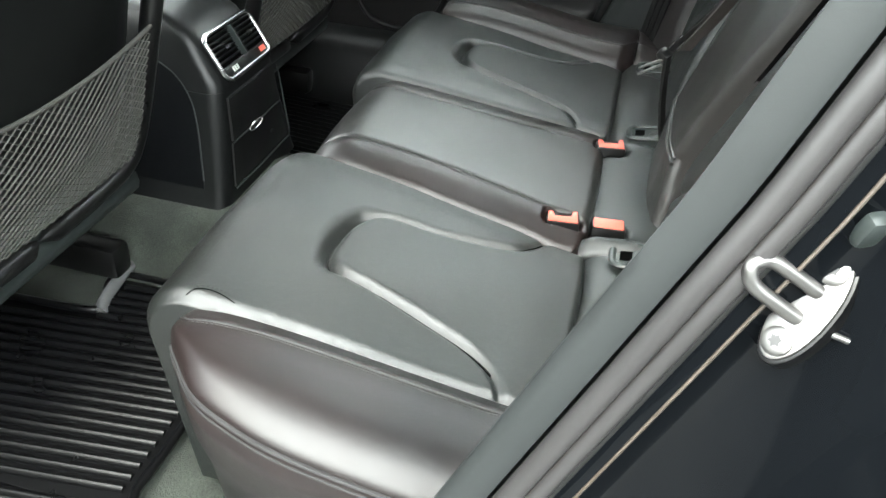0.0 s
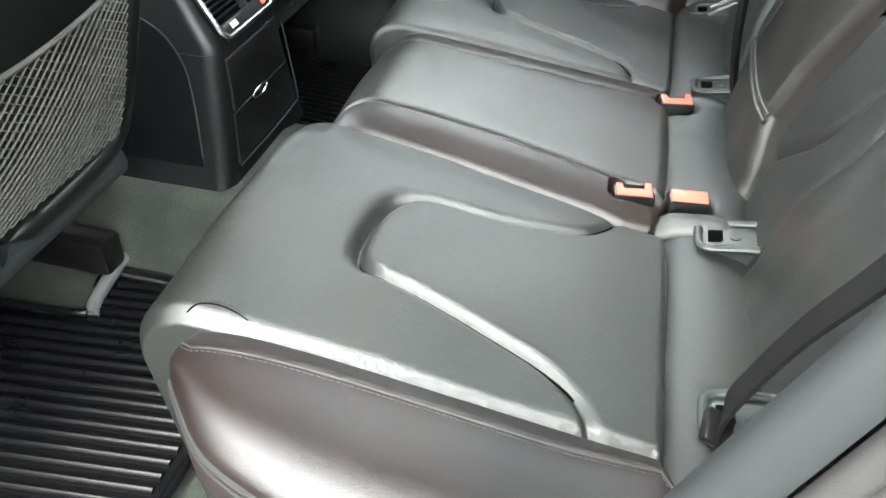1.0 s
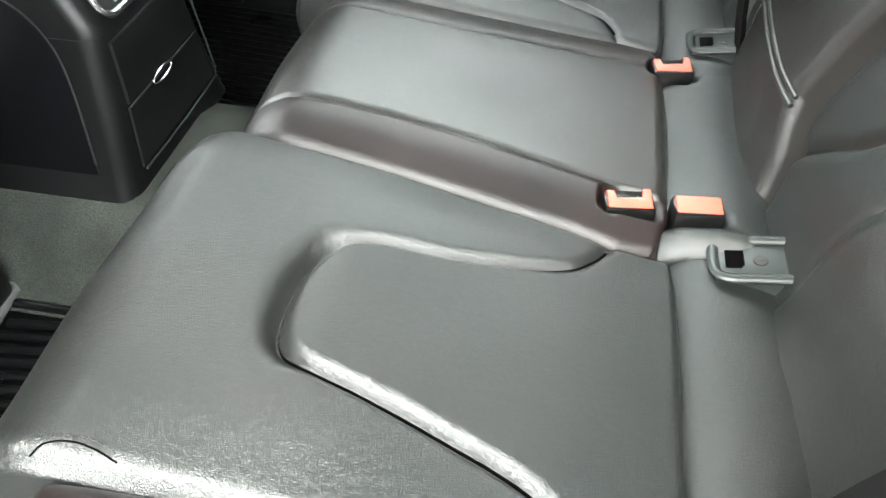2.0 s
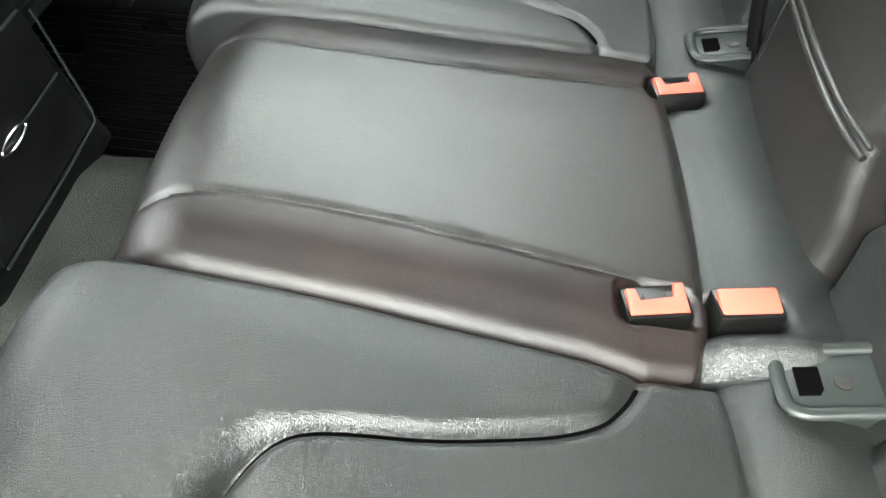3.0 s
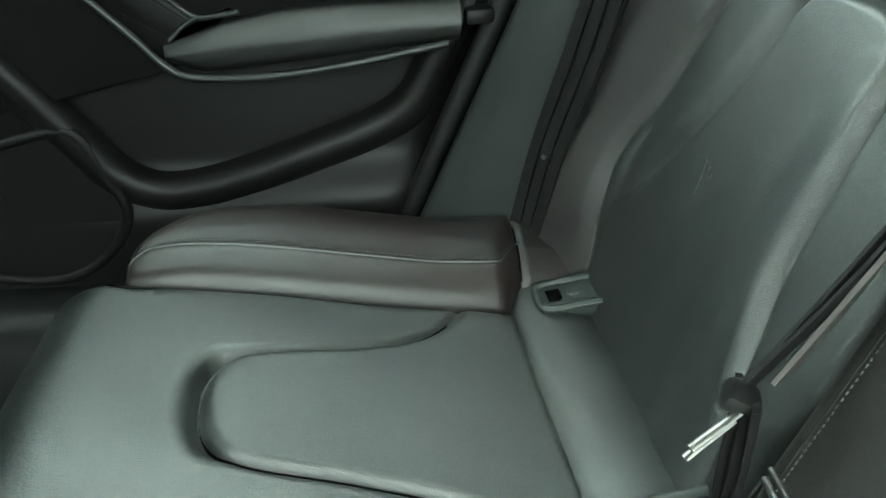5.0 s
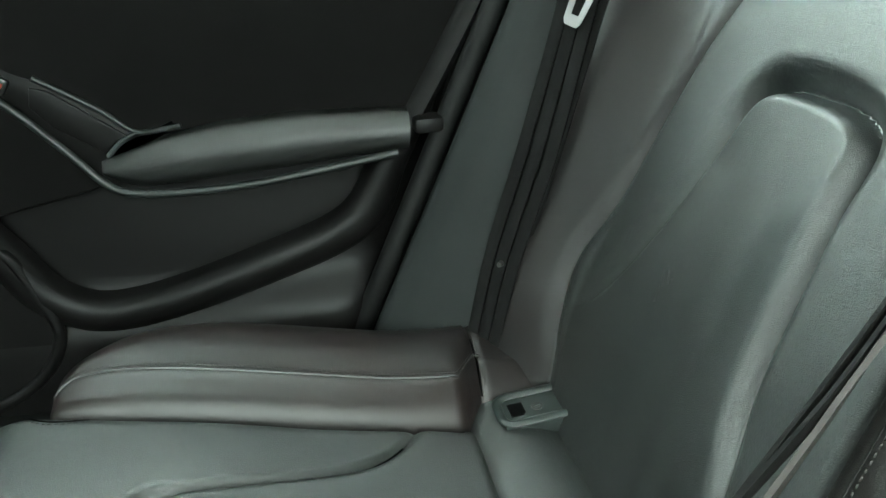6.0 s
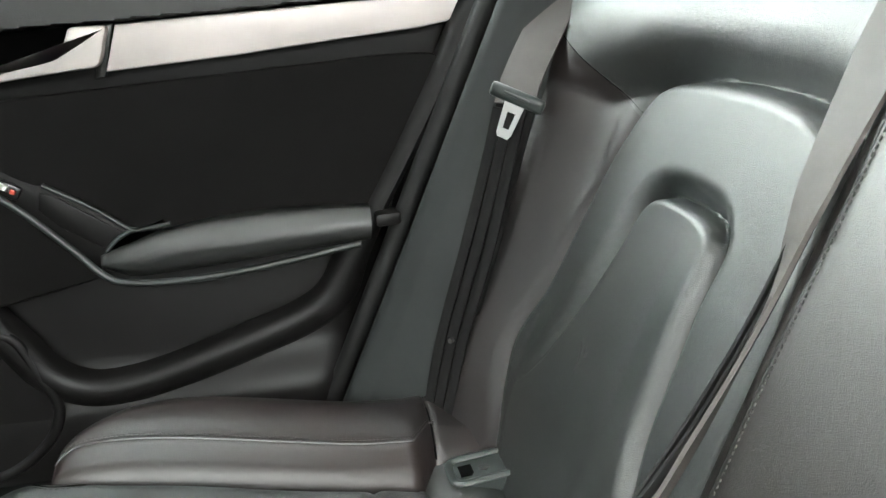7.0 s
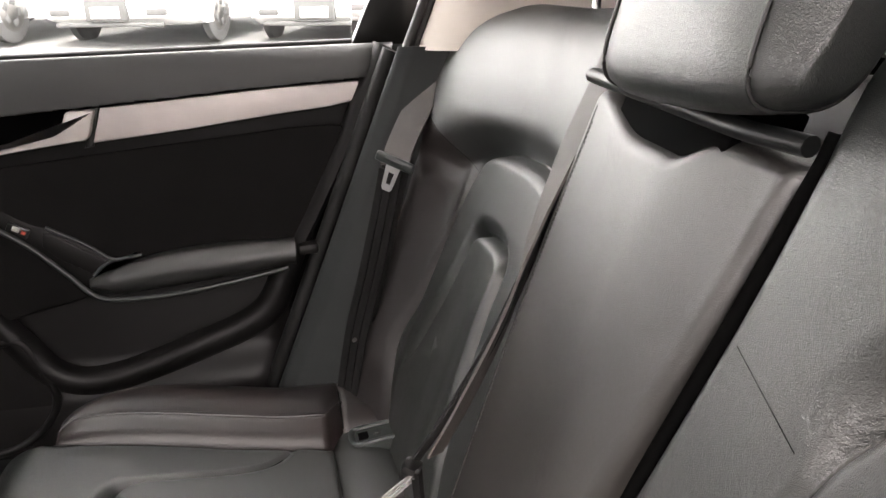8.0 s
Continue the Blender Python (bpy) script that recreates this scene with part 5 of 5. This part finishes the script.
# ---- floor, tunnel, mats ----
floor = thing("floor", "grey carpeted car floor with a raised centre tunnel", "floor", (-0.5, 0, 0.0), kind="structure")
hump = [(-0.72, -0.02), (-0.72, 0.055), (-0.30, 0.055), (-0.17, 0.060), (-0.140, 0.075), (-0.122, 0.115), (-0.105, 0.150), (-0.06, 0.163), (0.10, 0.163), (0.145, 0.150), (0.165, 0.115), (0.185, 0.075), (0.21, 0.060), (0.30, 0.055), (0.72, 0.055), (0.72, -0.02)]
part("carpet", loft("carpet", [[(x, a, b) for a, b in hump] for x in np.linspace(-1.75, 0.1, 60)], sharp=50), CARPET, floor, "grey needle felt carpet")


def mat_thing(s, shift):
    """A rubber mat with lengthwise ribs, a raised rim and a cut-out round the seat rail."""
    m = thing("floor_mat", "black ribbed rubber floor mat, slightly wet", "floor mat", (-0.62, s * 0.32, 0.058), "rubber floor mats")
    place = lambda a, b, h: (a, s * b + shift, 0.060 + h)
    body = [(-0.47, 0.155), (-0.55, 0.152), (-0.70, 0.150), (-0.715, 0.160), (-0.708, 0.185), (-0.692, 0.225), (-0.71, 0.240), (-0.86, 0.250), (-0.87, 0.270), (-0.87, 0.520), (-0.49, 0.520), (-0.47, 0.49), (-0.47, 0.30)]
    part("sheet", prism("sheet", body, place, 0.006, 0.002), RUBBER, m)
    rim = [place(a, b, 0.010) for a, b in spline(body, 3, True)]
    part("rim", tube("rim", rim, 0.0055, 8, True), RUBBER, m, "raised rim")
    for b in np.arange(0.166, 0.512, 0.0168):
        x1 = -0.685 if b < 0.235 else -0.85
        skew = 0.10
        run = [place(x, min(0.510, max(0.158, b + skew * (x + 0.6) * -1)), 0.006) for x in np.linspace(-0.485, x1, 12)]
        part("rib", tube("rib", run, 0.0052, 8, flat=1.15), RUBBER, m)
    return m


near_mat = mat_thing(-1, 0.0)
mat_thing(1, 0.03)
# Flap that carries the painted glint of the mat's edge.
part("clip", loft("clip", [[(x - 0.004 + 0.020 * k, y, z + 0.007 * (1 - (2 * k - 1) ** 2)) for k in np.linspace(0, 1, 7)] + [(x + 0.014, y, z - 0.006), (x, y, z - 0.006)]
     for x, y, z in spline([(-0.704, -0.128, 0.080), (-0.706, -0.150, 0.078), (-0.703, -0.190, 0.074), (-0.696, -0.222, 0.073), (-0.688, -0.238, 0.070)], 5)], sharp=60), GLINT, near_mat, "mat flap at the seat rail, its glint painted pale")

# ---- car shell round the camera ----
shell = thing("car_shell", "black car body with a pale headliner", "car body", (-0.5, 0, 1.1), kind="structure")
part("roof", loft("roof", [[(x, y, 1.235 - 0.10 * (y / 0.6) ** 2 - 0.05 * ((x + 0.5) / 1.0) ** 2 + h) for y, h in [(q, 0) for q in np.linspace(-0.60, 0.60, 15)] + [(q, 0.03) for q in np.linspace(0.60, -0.60, 15)]] for x in np.linspace(-1.35, 0.65, 14)], sharp=60), LINER, shell, "pale headliner")
part("far_side", box("far_side", (1.1, 0.06, 0.95), (-1.50, 0.74, 0.35), 0.02), PLASTIC_SOFT, shell)
part("near_side", box("near_side", (1.1, 0.06, 0.95), (-1.55, -0.74, 0.35), 0.02), PLASTIC_SOFT, shell)
part("dashboard", box("dashboard", (0.45, 1.42, 0.75), (-1.85, 0, 0.42), 0.06), PLASTIC, shell)
# Unseen panels added over the rear window and quarters to block light.
part("rear_block", box("rear_block", (0.05, 1.40, 1.30), (0.92, 0, 0.55), 0.02, (0, -12, 0)), PLASTIC, shell, "unseen dark panel blocking light from the rear")
for sgn in (-1, 1):
    part("quarter_block", box("quarter_block", (0.62, 0.05, 0.50), (0.58, sgn * 0.655, 1.00), 0.02, (sgn * 8, 0, 0)), PLASTIC, shell, "unseen dark panel blocking light at the rear quarter")
for sgn in (-1, 1):
    part("pillar", tube("pillar", [(-0.98, sgn * 0.72, 0.05), (-0.98, sgn * 0.70, 0.75), (-0.93, sgn * 0.60, 1.17)], 0.05, 10), PLASTIC, shell)
    part("roof_rail", tube("roof_rail", spline([(-1.9, sgn * 0.66, 0.80), (-1.35, sgn * 0.60, 1.13), (-0.5, sgn * 0.60, 1.19), (0.35, sgn * 0.60, 1.12), (0.9, sgn * 0.66, 0.82)], 6), 0.045, 10), PLASTIC, shell)

# ---- the open near door, swung out ahead of the doorway ----
near_door = thing("door_2", "opened dark rear door with a window frame", "car door", (-0.98, -0.76, 0.0), kind="structure")
swing = pose(-0.98, -0.76, 0.0, 0, 0, -66)
for name, size, at, mat, note in (("door_panel", (1.02, 0.10, 0.86), (0.53, -0.03, 0.38), PLASTIC_SOFT, "dark inner door panel"), ("door_skin", (1.04, 0.012, 0.90), (0.53, -0.086, 0.38), PAINT_BLACK, "black painted outer skin"),
                                  ("armrest", (0.42, 0.06, 0.05), (0.45, 0.045, 0.48), LEATHER, "padded armrest"), ("trim_strip", (0.60, 0.010, 0.04), (0.50, 0.022, 0.70), ALU, "aluminium trim strip")):
    me = box(name, size, at, 0.012)
    me.transform(swing)
    part(name, me, mat, near_door, note)
me = tube("window_frame", spline([(0.04, -0.03, 0.78), (0.10, -0.02, 1.08), (0.50, 0.02, 1.18), (0.90, 0.02, 1.14), (1.03, -0.02, 0.80)], 6), 0.022, 8)
me.transform(swing)
part("window_frame", me, PLASTIC, near_door, "black window frame")

# ---- outside ----
# Unseen screen added beside the doorway; it cuts low daylight and darkens reflections.
wall = part("light_screen", box("light_screen", (24, 0.25, 2.6), (0, -4.6, 0.45), 0.03), SCREEN_DARK)
tagged(wall, "unseen dark screen added to block low daylight", "wall", kind="structure")
SLOPE = 5.5
ground = part("ground", box("ground", (500, 500, 0.1), (0, 0, -0.37), 0.0, (SLOPE, 0, 0)), ASPHALT)
tagged(ground, "pale grey parking lot asphalt", "ground", kind="structure")


def parked_car(x, y, turn):
    """A white parked car: body with bumper, openings, plate, lamps and wheels. Its nose points along its own -y."""
    c = thing("parked_car", "white parked car with dark bumper openings and alloy wheels", "car", (x, y, -0.32), "parked cars")
    m = pose(x, y, -0.32 + math.tan(radians(SLOPE)) * y, SLOPE, 0, turn)
    def put(name, me, mat, parent, label=""):
        me.transform(m)
        return part(name, me, mat, parent, label)
    prof = [(-0.05, 0.34), (-0.10, 0.50), (-0.06, 0.62), (0.04, 0.78), (0.30, 0.92), (1.15, 1.02), (1.9, 1.45), (2.4, 1.55), (3.6, 1.50), (4.3, 1.05), (4.5, 0.9), (4.52, 0.40), (4.3, 0.26), (0.2, 0.24)]
    rings = []
    for k in np.linspace(-1, 1, 21):
        f = math.sqrt(max(0, 1 - abs(k) ** 5))
        rings.append([(k * 0.92, a + 0.25 * (1 - f) * (1 if a < 2 else -1), 0.24 + (b - 0.24) * (0.80 + 0.20 * f)) for a, b in prof])
    body = put("body", loft("body", rings, sharp=40), PAINT_WHITE, c, "white painted body")
    put("grille", box("grille", (0.50, 0.07, 0.26), (0, -0.085, 0.44), 0.02), DARK_HAZED, body)
    put("lower_intake", box("lower_intake", (1.3, 0.06, 0.05), (0, -0.055, 0.27), 0.02), DARK_HAZED, body)
    put("plate", box("plate", (0.34, 0.02, 0.12), (0, -0.125, 0.40), 0.005), MARK, body)
    for s in (-1, 1):
        put("fog_recess", box("fog_recess", (0.24, 0.06, 0.07), (s * 0.58, -0.055, 0.40), 0.015), DARK_HAZED, body)
        put("headlamp", box("headlamp", (0.34, 0.10, 0.14), (s * 0.66, 0.08, 0.72), 0.04), CHROME, body)
    for s in (-1, 1):
        for b in (0.85, 3.6):
            w = put("wheel", tube("wheel", [(s * (0.80 + t), b, 0.33) for t in (0, 0.02, 0.10, 0.12)], [0.30, 0.33, 0.33, 0.30], 28, up=(0, 0, 1)), DARK_HAZED, c, "black tyre")
            put("rim", tube("rim", [(s * 0.915, b, 0.33), (s * 0.925, b, 0.33)], [0.215, 0.205], 24, up=(0, 0, 1)), STEEL, w, "silver alloy rim")
            for q in np.arange(5) / 5 * 2 * np.pi:
                put("rim_gap", box("rim_gap", (0.01, 0.07, 0.09), (s * 0.925, b + 0.12 * math.cos(q), 0.33 + 0.12 * math.sin(q)), 0.02, (math.degrees(q), 0, 0)), DARK_HAZED, w)
    return c


parked_car(-1.60, 9.5, -22)
parked_car(0.70, 9.5, -22)
parked_car(3.0, 9.5, -22)
parked_car(-3.9, 9.5, -22)
